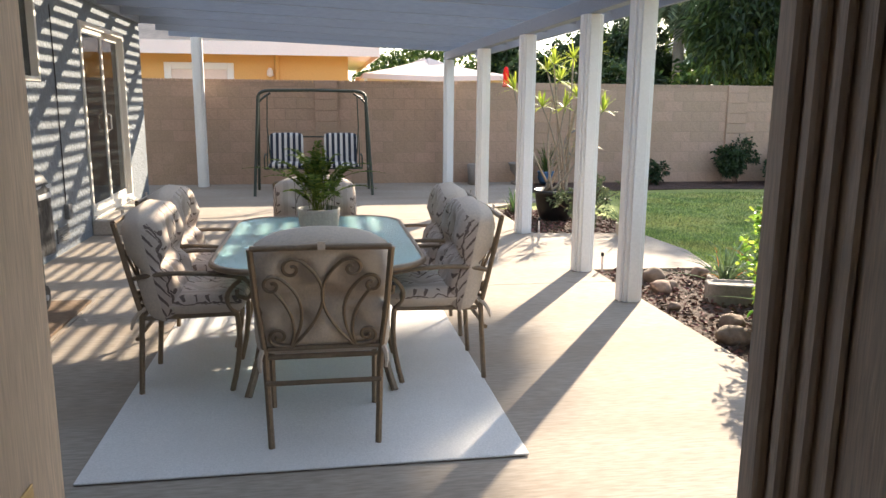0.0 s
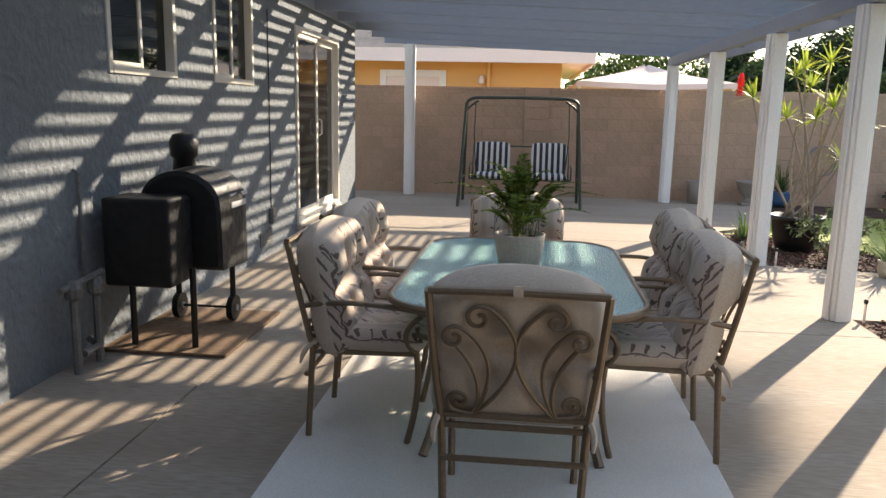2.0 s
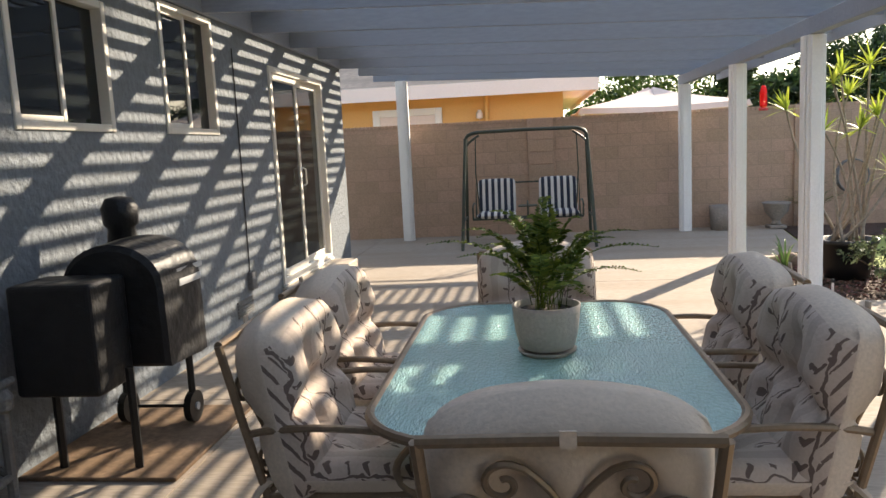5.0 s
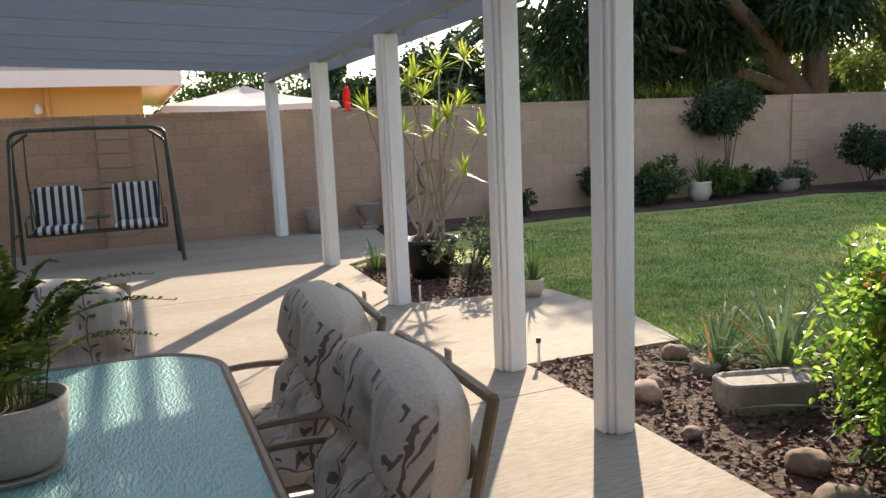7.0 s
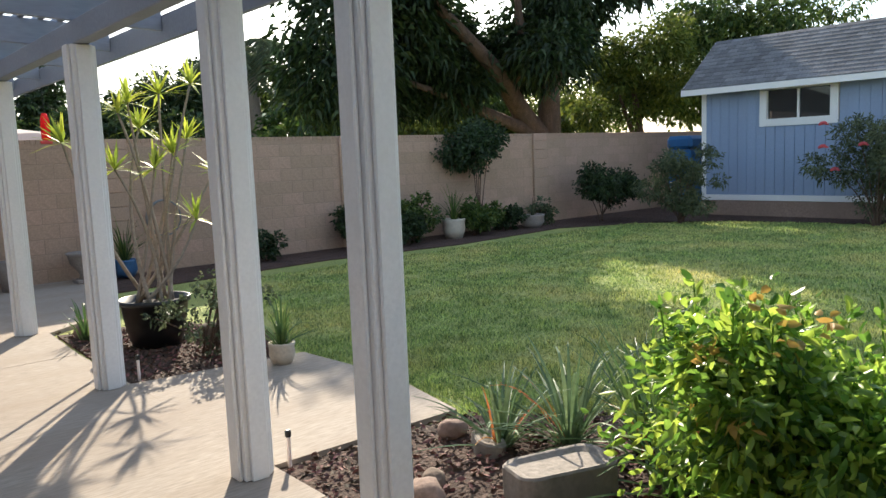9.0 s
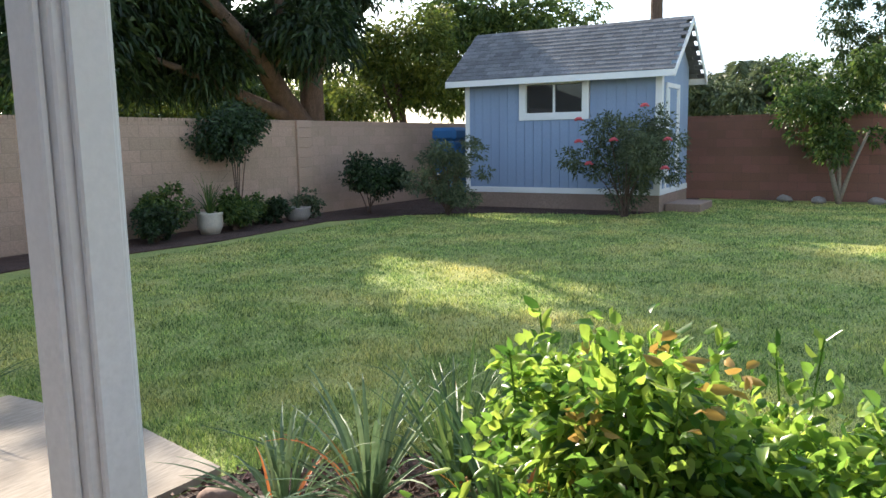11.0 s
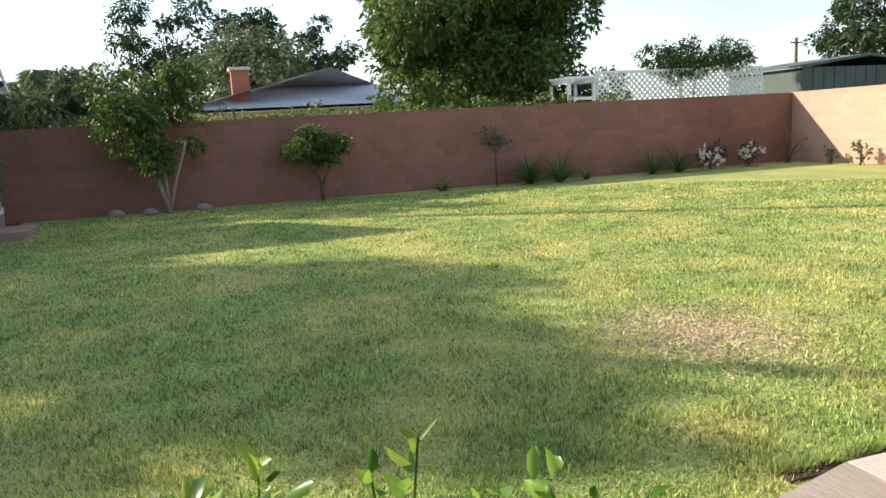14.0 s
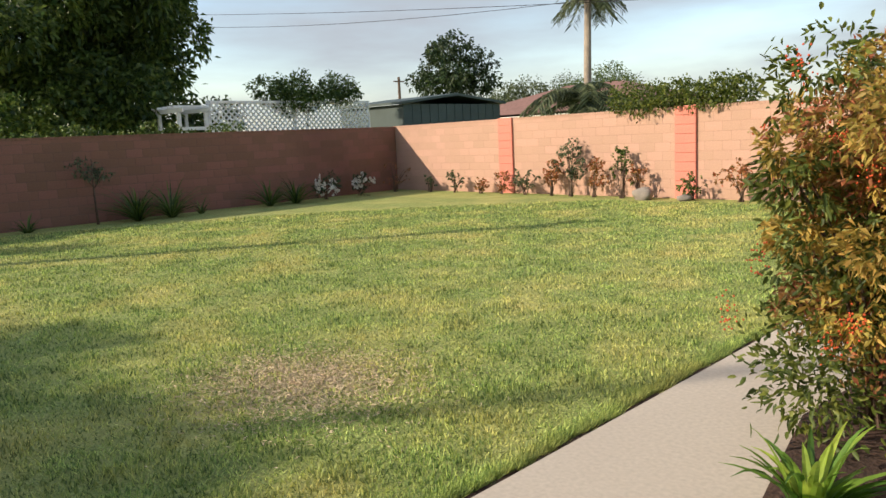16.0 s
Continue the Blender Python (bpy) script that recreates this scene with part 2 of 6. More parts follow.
M_LAWN = mat("lawn_soil", (0.26, 0.30, 0.085), 0.95, 0.8, 70, 0.45, 0.8, dist=0.02, stain=(0.50, 0.44, 0.15), stain_amt=0.6)
M_MULCH = mat("bark_soil", (0.075, 0.042, 0.03), 0.95, 3, 40, 0.5, 1.0, dist=0.02)

# ---------------------------------------------------------------- ground
WALL_X, DOOR_Y, FENCE_Y, EAST_X = -2.56, 0.95, 14.5, 20.25
bm = bmesh.new()
ring = [(math.cos(a) * 400, math.sin(a) * 400) for a in [2 * math.pi * k / 48 for k in range(48)]]
vs = [bm.verts.new((x + 8, y + 2, -0.04)) for x, y in ring]
bm.faces.new(vs)
solid("ground", bm, M_LAWN, "mown green lawn with yellow dry patches", "lawn")
# patio: four poured panels with open joints
PANELS = [[(-2.56, -3), (-1.72, -3), (-1.72, 6.1), (-2.56, 6.1)], [(-1.71, -3), (2.6, -3), (2.6, 1.9), (-1.71, 1.9)], [(2.605, -3), (4.6, -3), (4.6, 1.9), (2.605, 1.9)],
          [(-1.71, 1.91), (4.6, 1.91), (4.45, 2.45), (3.1, 2.6), (2.52, 3.2), (2.5, 6.1), (-1.71, 6.1)],
          [(-2.56, 6.11), (2.5, 6.11), (2.5, 9.8), (-2.56, 9.8)],
          [(-2.56, 9.81), (2.5, 9.81), (2.55, 10.9), (3.4, 11.6), (3.9, 14.4), (-2.56, 14.4)],
          [(-6, 12.05), (-2.57, 12.05), (-2.57, 14.4), (-6, 14.4)], [(-1.71, -6.0), (4.6, -6.0), (4.6, -3.01), (-1.71, -3.01)]]
patio = thing("patio", "pale poured concrete patio with sawn joints", "patio", kind="structure")
for p in PANELS:
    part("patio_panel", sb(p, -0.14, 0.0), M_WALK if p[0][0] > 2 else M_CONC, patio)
pad = thing("pavement", "pale concrete pad at the edge of the patio", "pavement", kind="structure")
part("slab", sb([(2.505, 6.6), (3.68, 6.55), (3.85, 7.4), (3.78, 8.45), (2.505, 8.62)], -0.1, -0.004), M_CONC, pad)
for nm, poly in (("planting_bed", [(2.505, 6.59), (2.525, 3.22), (3.1, 2.62), (4.5, 2.47), (4.75, 4.2), (4.3, 5.8), (3.66, 6.5)]),
                 ("planting_bed", [(2.52, 8.66), (3.7, 8.5), (4.0, 9.4), (3.6, 10.6), (2.6, 10.85)]),
                 ("planting_bed", [(3.95, 14.4), (3.7, 12.9), (7.0, 13.2), (9.5, 12.9), (12.5, 13.2), (14.2, 12.3), (15.2, 11.0), (15.6, 8.4), (16.6, 8.0), (20.1, 8.0), (20.1, 14.4)]),):
    solid(nm, sb(poly, -0.12, -0.025), M_MULCH, "dark bark mulch planting bed beside the lawn", "planting bed")

# ---------------------------------------------------------------- house
wall = thing("wall_house", "grey textured stucco house wall", "wall", kind="structure")


def wall_with_holes(parent, axis, at, thick, a0, a1, z0, z1, holes, material):
    """A wall along axis with openings (a0, a1, z0, z1), its face at `at`, made of butted piers and lintels."""
    bm = bmesh.new()
    cuts = sorted(holes)
    def piece(p0, p1, q0, q1):
        if p1 - p0 > 1e-4 and q1 - q0 > 1e-4:
            (box(bm, at - thick, at, p0, p1, q0, q1) if axis == "y" else box(bm, p0, p1, at - thick, at, q0, q1))
    prev = a0
    for h0, h1, b, t in cuts:
        piece(prev, h0, z0, z1)
        piece(h0, h1, z0, b)
        piece(h0, h1, t, z1)
        prev = h1
    piece(prev, a1, z0, z1)
    return part("wall_face", bm, material, parent)


WIN = [(5.25, 6.17, 1.68, 2.45), (6.85, 7.75, 1.68, 2.6)]
DOOR = (9.05, 10.95, 0.2, 2.37)
wall_with_holes(wall, "y", WALL_X, 0.2, DOOR_Y + 0.2, 12.0, -0.1, 3.0, WIN + [DOOR], M_STUCCO)
back = thing("wall_back", "grey stucco house wall with the back door", "wall", kind="structure")
wall_with_holes(back, "x", DOOR_Y, 0.2, -2.56, 2.75, -0.1, 3.0, [(-0.40, 0.655, -0.1, 2.15)], M_STUCCO)
# posts, beam, rafters, slats
POSTS = [5.48, 6.57, 8.65, 11.01, 14.03]
PIT = 0.036                                               # fall of the roof, per metre


def roof_z(x):
    return 2.43 + (2.38 - x) * PIT


pergola = thing("pergola", "grey-blue painted timber patio cover with open slats", "pergola", kind="structure")
bm = bmesh.new()
box(bm, 2.33, 2.43, DOOR_Y + 0.01, 14.3, 2.285, 2.43, 0.006)
part("beam", bm, M_PERG, pergola)
part("fascia_board", bx(2.93, 2.965, DOOR_Y + 0.3, 14.35, 2.34, 2.52, 0.005), M_PERG, pergola)
part("ledger_board", bx(WALL_X + 0.002, WALL_X + 0.045, DOOR_Y + 0.02, 12.0, 2.612, 2.80, 0.005), M_PERG, pergola)


def slanted(x0, x1, y0, y1, h0, h1, bevel=0.004):
    bm = bmesh.new()
    vs = box(bm, x0, x1, y0, y1, h0, h1, bevel)
    for v in vs:
        v.co.z += roof_z(v.co.x)
    return bm


for k in range(13):
    y = 14.08 - 1.09 * k
    part("rafter", slanted(-2.515, 2.925, y - 0.022, y + 0.022, 0.002, 0.19), M_PERG, pergola)
xs, k = -2.46, 0
while xs < 2.95:
    part("slat", slanted(xs - 0.024, xs + 0.024, DOOR_Y + 0.02, 14.4, 0.192, 0.228), M_PERG, pergola)
    xs += 0.136


def post(x, y, top, group):
    p = thing("post", "white painted timber post with raised battens", "post", (x, y, 0), 0, group, "structure")
    part("shaft", bx(-0.07, 0.07, -0.07, 0.07, 0, top, 0.006), M_WHITE, p)
    for s in (-1, 1):
        part("batten", bx(s * 0.0815 - 0.0105, s * 0.0815 + 0.0105, -0.045, 0.045, 0, top - 0.003, 0.005), M_WHITE, p)
        part("batten", bx(-0.045, 0.045, s * 0.0815 - 0.0105, s * 0.0815 + 0.0105, 0, top - 0.003, 0.005), M_WHITE, p)


for y in POSTS:
    post(2.38, y, 2.283, "patio cover posts")
post(-2.05, 14.03, roof_z(-2.05) - 0.002, "patio cover posts")

# windows and glazed door of the long wall
M_GLASS = glass("window_glass", (0.75, 0.80, 0.80), 0.02, alpha=0.35)
M_GLASS.node_tree.nodes["Principled BSDF"].inputs["Base Color"].default_value = (0.025, 0.03, 0.03, 1)
# near-black colour stands in for the gloom of the rooms indoors
M_UNLIT = mat("unlit_room", (0.06, 0.055, 0.05), 0.9, 1, 10, 0.3, 0)
M_CURTAIN = mat("curtain", (0.30, 0.25, 0.19), 0.9, 1, 30, 0.2, 0.4, stretch=(1, 20, 0.2))
M_FRAME = mat("cream_vinyl", (0.72, 0.68, 0.60), 0.45, 1, 60, 0.05, 0.1)


def frame_y(parent, x, y0, y1, z0, z1, w, d, name="window_frame"):
    bm = bmesh.new()
    box(bm, x - d, x, y0, y0 + w, z0, z1, 0.004)
    box(bm, x - d, x, y1 - w, y1, z0, z1, 0.004)
    box(bm, x - d, x, y0 + w, y1 - w, z0, z0 + w, 0.004)
    box(bm, x - d, x, y0 + w, y1 - w, z1 - w, z1, 0.004)
    return part(name, bm, M_FRAME, parent)


for i, (y0, y1, z0, z1) in enumerate(WIN):
    w = thing("window_%d" % (i + 1), "sliding window in a cream vinyl frame", "window", kind="structure")
    x = WALL_X + 0.012
    ym = (y0 + y1) / 2
    frame_y(w, x, y0, y1, z0, z1, 0.045, 0.10)
    frame_y(w, x - 0.03, y0 + 0.045, ym + 0.02, z0 + 0.045, z1 - 0.045, 0.035, 0.03, "sash")
    for a, b, k in ((y0 + 0.08, ym - 0.015, 0.05), (ym + 0.02, y1 - 0.045, 0.075)):
        part("pane", bx(x - k, x - k + 0.006, a, b, z0 + 0.05, z1 - 0.05), M_GLASS, w)
    part("sash", bx(x - 0.09, x - 0.05, ym + 0.002, ym + 0.022, z0 + 0.046, z1 - 0.046), M_FRAME, w)
    part("curtain", bx(x - 0.17, x - 0.16, y0 + 0.02, ym - 0.05, z0, z1), M_CURTAIN, w)
y0, y1, z0, z1 = DOOR
d = thing("door_1", "cream framed sliding glass patio door", "door", kind="structure")
x = WALL_X + 0.02
ym = (y0 + y1) / 2
frame_y(d, x, y0, y1, z0, z1, 0.06, 0.13, "door_frame")
for a, b, k in ((y0 + 0.062, ym - 0.03, 0.02), (ym - 0.02, y1 - 0.062, 0.06)):
    frame_y(d, x - k, a, b, z0 + 0.062, z1 - 0.062, 0.07, 0.035, "door_leaf")
    part("pane", bx(x - k - 0.02, x - k - 0.014, a + 0.07, b - 0.07, z0 + 0.13, z1 - 0.13), M_GLASS, d)
part("door_handle", tb([(x, ym - 0.07, 1.15), (x + 0.035, ym - 0.07, 1.17), (x + 0.035, ym - 0.07, 1.33), (x, ym - 0.07, 1.35)], 0.009), M_FRAME, d)
solid("doorstep", bx(WALL_X + 0.002, WALL_X + 0.33, y0 - 0.05, y1 + 0.05, 0.001, 0.17, 0.01), M_PAD, "low concrete step under the patio door", "step")
solid("sill_trim", bx(WALL_X + 0.003, WALL_X + 0.035, y0 - 0.02, y1 + 0.02, 0.172, 0.199, 0.004), M_FRAME, "cream sill under the patio door", "trim")
# rooms behind the openings, their gloom put into near-black walls and floor, and the house roof
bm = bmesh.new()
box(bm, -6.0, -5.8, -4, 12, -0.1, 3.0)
solid("wall_room", bm, M_UNLIT, "inner wall of the house, coloured near black as unlit", "wall")
solid("floor", bx(-5.8, WALL_X - 0.2, -4, 12, -0.1, 0.1), M_UNLIT, "floor inside the house, coloured near black as unlit", "floor")
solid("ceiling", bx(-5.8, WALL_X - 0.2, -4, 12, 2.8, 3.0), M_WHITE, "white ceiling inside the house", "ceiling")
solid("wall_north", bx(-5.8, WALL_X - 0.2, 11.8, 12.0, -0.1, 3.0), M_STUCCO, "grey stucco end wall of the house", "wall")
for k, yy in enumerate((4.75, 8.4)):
    solid("wall_partition", bx(-5.8, WALL_X - 0.201, yy, yy + 0.1, 0.1, 2.8), M_UNLIT, "inner partition wall, coloured near black as unlit", "wall")
# back door: jamb, open leaf, room behind the walker
M_JAMB = mat("weathered_jamb", (0.62, 0.49, 0.37), 0.6, 2, 40, 0.2, 0.3, stretch=(6, 6, 0.4))
dd = thing("door_2", "brown painted door frame with grooved casing", "door", kind="structure")
bm = bmesh.new()
box(bm, -0.40, -0.334, DOOR_Y - 0.2, DOOR_Y + 0.02, 0, 2.15, 0.006)
part("jamb", bm, M_JAMB, dd)
part("jamb", bx(0.61, 0.655, DOOR_Y - 0.42, DOOR_Y + 0.02, 0, 2.15, 0.006), M_JAMB, dd)
part("head_jamb", bx(-0.355, 0.61, DOOR_Y - 0.2, DOOR_Y + 0.02, 2.10, 2.15, 0.006), M_JAMB, dd)
for k in range(4):
    part("door_stop", bx(0.60 - 0.003 * k, 0.61, DOOR_Y - 0.19 + 0.045 * k, DOOR_Y - 0.165 + 0.045 * k, 0, 2.10, 0.005), M_JAMB, dd)
part("strike_plate", bx(-0.3335, -0.3305, DOOR_Y - 0.13, DOOR_Y - 0.09, 0.93, 1.09, 0.001), mat("brass", (0.5, 0.38, 0.18), 0.35, metal=1.0), dd)
part("threshold", bx(-0.355, 0.61, DOOR_Y - 0.2, DOOR_Y + 0.03, 0.001, 0.03, 0.008), M_JAMB, dd)
bm = bmesh.new()
box(bm, -2.5, 2.75, -4.1, -4.0, 0, 2.8)
box(bm, -2.5, -2.4, -4.0, DOOR_Y - 0.2, 0, 2.8)
box(bm, 2.65, 2.75, -4.0, DOOR_Y - 0.2, 0, 2.8)
solid("wall_inner", bm, M_WHITE, "plain white walls of the room behind the door", "wall")
solid("ceiling_room", bx(-2.5, 2.75, -4.0, DOOR_Y - 0.2, 2.8, 2.9), M_WHITE, "white ceiling of the room behind the door", "ceiling")
M_SHINGLE = mat("grey_shingle", (0.15, 0.15, 0.155), 0.9, 0.6, 25, 0.25, 0.6, island=0.25)
solid("roof_house", sb([(-8, -6), (-2.2, -6), (-2.2, 12.6), (-8, 12.6)], 3.0, 3.12), M_SHINGLE, "grey shingled roof edge of the house", "roof")
solid("gutter_house", bx(-2.2, -2.1, -5, 12.6, 3.0, 3.1, 0.02), M_WHITE, "white metal rain gutter under the roof", "gutter")

# ---------------------------------------------------------------- block walls


def block_wall(name, label, p0, p1, top, material, singles, mortar=M_MORTAR, piece_mat=None, cap=True):
    """A wall of 0.4 x 0.2 m blocks from p0 to p1 in plan; blocks within `singles` metres along it are objects of their own."""
    p0, p1 = Vector((*p0, 0)), Vector((*p1, 0))
    L = (p1 - p0).length
    w = thing(name, label, "wall", p0, math.degrees(math.atan2(p1.y - p0.y, p1.x - p0.x)), kind="structure")
    part("mortar_core", bx(0, L, -0.0725, 0.0725, -0.2, top - 0.045), mortar, w)
    one = mesh_of(bx(0.004, 0.396, -0.075, 0.075, 0.004, 0.196, 0.004), "brick", piece_mat or material)
    bm = bmesh.new()
    rows = int((top - 0.06) / 0.2)
    for r in range(-1, rows + 1):
        z = r * 0.2 - 0.02
        hgt = min(0.2, top - 0.05 - z)
        if hgt < 0.03:
            continue
        x = -0.2 if r % 2 else 0.0
        while x < L:
            a, b = max(x, 0), min(x + 0.4, L)
            if singles and singles[0] <= x < singles[1] and hgt > 0.19 and b - a > 0.39:
                o = new("brick", one)
                o.parent, o.location = w, (x, 0, z)
            elif b - a > 0.03:
                box(bm, a + 0.004, b - 0.004, -0.075, 0.075, z + 0.004, z + hgt - 0.004)
            x += 0.4
    tagged(part("bricks", bm, material, w), kind="stuff")
    if cap:
        n = int(L / 0.065)
        bm = bmesh.new()
        for k in range(n):
            box(bm, k * L / n + 0.004, (k + 1) * L / n - 0.004, -0.085, 0.085, top - 0.05, top)
        tagged(part("cap_bricks", bm, material, w), kind="stuff")
    return w


def pilaster(x, y, top, material, rz=0, w=0.42):
    bm = bmesh.new()
    for k in range(10):
        z = -0.05 + 0.2 * k
        if z < top:
            box(bm, -w / 2, w / 2, -0.13, 0.13, z + 0.003, min(z + 0.197, top), 0.005)
    p = solid("pilaster", bm, material, "stacked block pilaster on the garden wall", "pilaster")
    p.matrix_basis = pose(x, y, 0, 0, 0, rz)


block_wall("wall_fence_north", "tan concrete block garden wall", (-9, FENCE_Y), (EAST_X, FENCE_Y), 1.90, M_BLOCKS, (6.5, 19.5), piece_mat=M_BLOCK)
for x in (0.15, 4.35, 8.35, 13.3):
    pilaster(x, FENCE_Y, 1.90, M_BLOCKS)
block_wall("wall_fence_east", "reddish concrete block garden wall, coloured darker for its shaded side", (EAST_X + 0.08, FENCE_Y), (EAST_X + 0.08, -12.2), 1.92, M_RED_SHADED, (9.0, 21.0), piece_mat=M_RED_SHADED_P, mortar=mat("dark_mortar", (0.18, 0.10, 0.075), 0.95, 1, 60, 0.15, 0.5))
SOUTH = ((EAST_X + 0.1, -12.3), (2.0, -10.9))
block_wall("wall_fence_south", "sunlit pink concrete block garden wall", SOUTH[0], SOUTH[1], 1.93, M_PINK, (2.0, 13.0), piece_mat=M_PINKP, mortar=mat("pink_mortar", (0.41, 0.25, 0.185), 0.95, 1, 60, 0.15, 0.5))
for x in (15.5, 10.2, 4.9):
    k = (x - SOUTH[0][0]) / (SOUTH[1][0] - SOUTH[0][0])
    pilaster(x, SOUTH[0][1] + k * 1.4, 1.95, M_PILASTER, -4.4, 0.5)

# ---------------------------------------------------------------- garden shed
M_BLUE = mat("blue_board", (0.26, 0.33, 0.46), 0.7, 0.8, 30, 0.08, 0.3, stretch=(3, 3, 0.5))
M_FOUND = mat("foundation", (0.30, 0.21, 0.16), 0.9, 1, 30, 0.2, 0.5)
shed = thing("garden_shed", "blue board garden shed with white trim and grey shingles", "shed", (16.42, 8.0, 0), 91.0)
SL, SD, SH, SP = 4.3, 2.4, 2.95, 3.86       # length, depth, eaves, ridge; local x runs along the front, -y into the shed


def gable(bm, x0, x1, z0):
    a = [(x0, 0, z0), (x0, -SD, z0), (x0, -SD, SH), (x0, -SD / 2, SP - 0.08), (x0, 0, SH)]
    va = [bm.verts.new(p) for p in a]
    vb = [bm.verts.new((x1, p[1], p[2])) for p in a]
    bm.faces.new(va)
    bm.faces.new(vb[::-1])
    for i in range(5):
        j = (i + 1) % 5
        bm.faces.new((va[i], va[j], vb[j], vb[i]))


bm = bmesh.new()
gable(bm, 0, 0.08, 0.3)
part("wall", bm, M_BLUE, shed)
bm = bmesh.new()
gable(bm, SL - 0.08, SL, 0.3)
part("wall", bm, M_BLUE, shed)
part("wall", bx(0.08, SL - 0.08, -SD, -SD + 0.08, 0.3, SH), M_BLUE, shed)
WX0, WX1, WZ0, WZ1 = 1.45, 3.0, 1.84, 2.72
k, x = 0, 0.08
while x < SL - 0.1:                           # upright boards of the front
    x1 = min(x + 0.2, SL - 0.08)
    zz = [(0.3, SH)] if x1 < WX0 or x > WX1 else [(0.3, WZ0), (WZ1, SH)]
    for a, b in zz:
        part("board", bx(x + 0.004, x1 - 0.004, -0.08, 0.0, a, b, 0.003), M_BLUE, shed)
    x = x1
part("backing", bx(0.08, WX0 - 0.02, -0.085, -0.012, 0.31, SH - 0.01), M_BLUE, shed)
part("backing", bx(WX1 + 0.02, SL - 0.08, -0.085, -0.012, 0.31, SH - 0.01), M_BLUE, shed)
for x0 in (-0.005, SL - 0.10):
    part("corner_trim", bx(x0, x0 + 0.105, 0.001, 0.025, 0.3, SH, 0.003), M_WHITE, shed)
part("corner_trim", bx(-0.027, -0.003, -0.12, 0.025, 0.3, SH, 0.003), M_WHITE, shed)
part("base_trim", bx(0.1, SL - 0.1, 0.001, 0.022, 0.3, 0.42, 0.003), M_WHITE, shed)
part("base_trim", bx(-0.024, -0.002, -SD, -0.125, 0.3, 0.42, 0.003), M_WHITE, shed)
part("foundation", bx(-0.02, SL + 0.02, -SD, 0.01, -0.05, 0.298, 0.01), M_FOUND, shed)
win = part("window", bx(WX0 + 0.15, WX1 - 0.15, -0.06, -0.052, WZ0 + 0.15, WZ1 - 0.15), M_GLASS, shed)
bm = bmesh.new()
box(bm, WX0, WX0 + 0.15, -0.06, 0.03, WZ0, WZ1, 0.004)
box(bm, WX1 - 0.15, WX1, -0.06, 0.03, WZ0, WZ1, 0.004)
box(bm, WX0 + 0.15, WX1 - 0.15, -0.06, 0.03, WZ0, WZ0 + 0.15, 0.004)
box(bm, WX0 + 0.15, WX1 - 0.15, -0.06, 0.03, WZ1 - 0.15, WZ1, 0.004)
box(bm, 2.2, 2.24, -0.045, 0.01, WZ0 + 0.15, WZ1 - 0.15, 0.003)
part("window_frame", bm, M_WHITE, win, "white window frame")
door = part("door", bx(-0.024, -0.001, -1.35, -0.45, 0.42, 2.42, 0.004), M_BLUE, shed)
bm = bmesh.new()
for y0, y1, z0, z1 in ((-1.45, -1.36, 0.43, 2.52), (-0.44, -0.35, 0.43, 2.52), (-1.36, -0.44, 2.43, 2.52), (-1.3, -1.22, 0.5, 2.4), (-0.58, -0.5, 0.5, 2.4)):
    box(bm, -0.04, -0.004, y0, y1, z0, z1, 0.003)
part("door_trim", bm, M_WHITE, door)
bm = bmesh.new()                              # shingle courses on both slopes
OV = 0.32
for s in (0, 1):
    for r in range(13):
        n = 24
        for c in range(n):
            f0, f1 = r / 13, (r + 1.08) / 13
            run = SD / 2 + OV
            ya, yb = run * (1 - f0), run * (1 - f1)
            rise = (SP - SH) / (SD / 2)
            za, zb = SP + 0.02 - ya * rise + 0.012, SP + 0.02 - max(yb, 0) * rise
            xa = -OV + (SL + 2 * OV) * (c + 0.5 * (r % 2)) / n
            xb = min(xa + (SL + 2 * OV) / n - 0.006, SL + OV)
            yc = -SD / 2
            sg = 1 if s == 0 else -1
            q = [(xa, yc + sg * ya, za), (xb, yc + sg * ya, za), (xb, yc + sg * max(yb, 0), zb), (xa, yc + sg * max(yb, 0), zb)]
            top = [bm.verts.new(p) for p in q]
            low = [bm.verts.new((p[0], p[1], p[2] - 0.02)) for p in q]
            bm.faces.new(top)
            bm.faces.new(low[::-1])
            for i in range(4):
                j = (i + 1) % 4
                bm.faces.new((low[i], low[j], top[j], top[i]))
roof = tagged(part("roof", bm, M_SHINGLE, shed), "weathered grey shingle roof", "", "", "stuff")
rise = (SP - SH) / (SD / 2)
for s in (0, 1):
    y = -SD / 2 + (1 if s == 0 else -1) * (SD / 2 + OV)
    zb = SP - (SD / 2 + OV) * rise
    part("fascia", bx(-OV, SL + OV, y - 0.015, y + 0.015, zb - 0.12, zb + 0.005, 0.003), M_WHITE, roof)
    for x in (-OV - 0.02, SL + OV - 0.005):
        bm = bmesh.new()
        q = [(-SD / 2, SP), (y, zb), (y, zb - 0.13), (-SD / 2, SP - 0.14)]
        a = [bm.verts.new((x, *p)) for p in q]
        b = [bm.verts.new((x + 0.025, *p)) for p in q]
        bm.faces.new(a); bm.faces.new(b[::-1])
        for i in range(4):
            bm.faces.new((a[i], a[(i + 1) % 4], b[(i + 1) % 4], b[i]))
        part("barge_board", bm, M_WHITE, roof)
shed_step = solid("step", bx(-0.75, -0.06, -1.5, -0.3, -0.04, 0.12, 0.01), M_FOUND, "low wooden step at the shed door", "step")
shed_step.matrix_basis = shed.matrix_basis.copy()

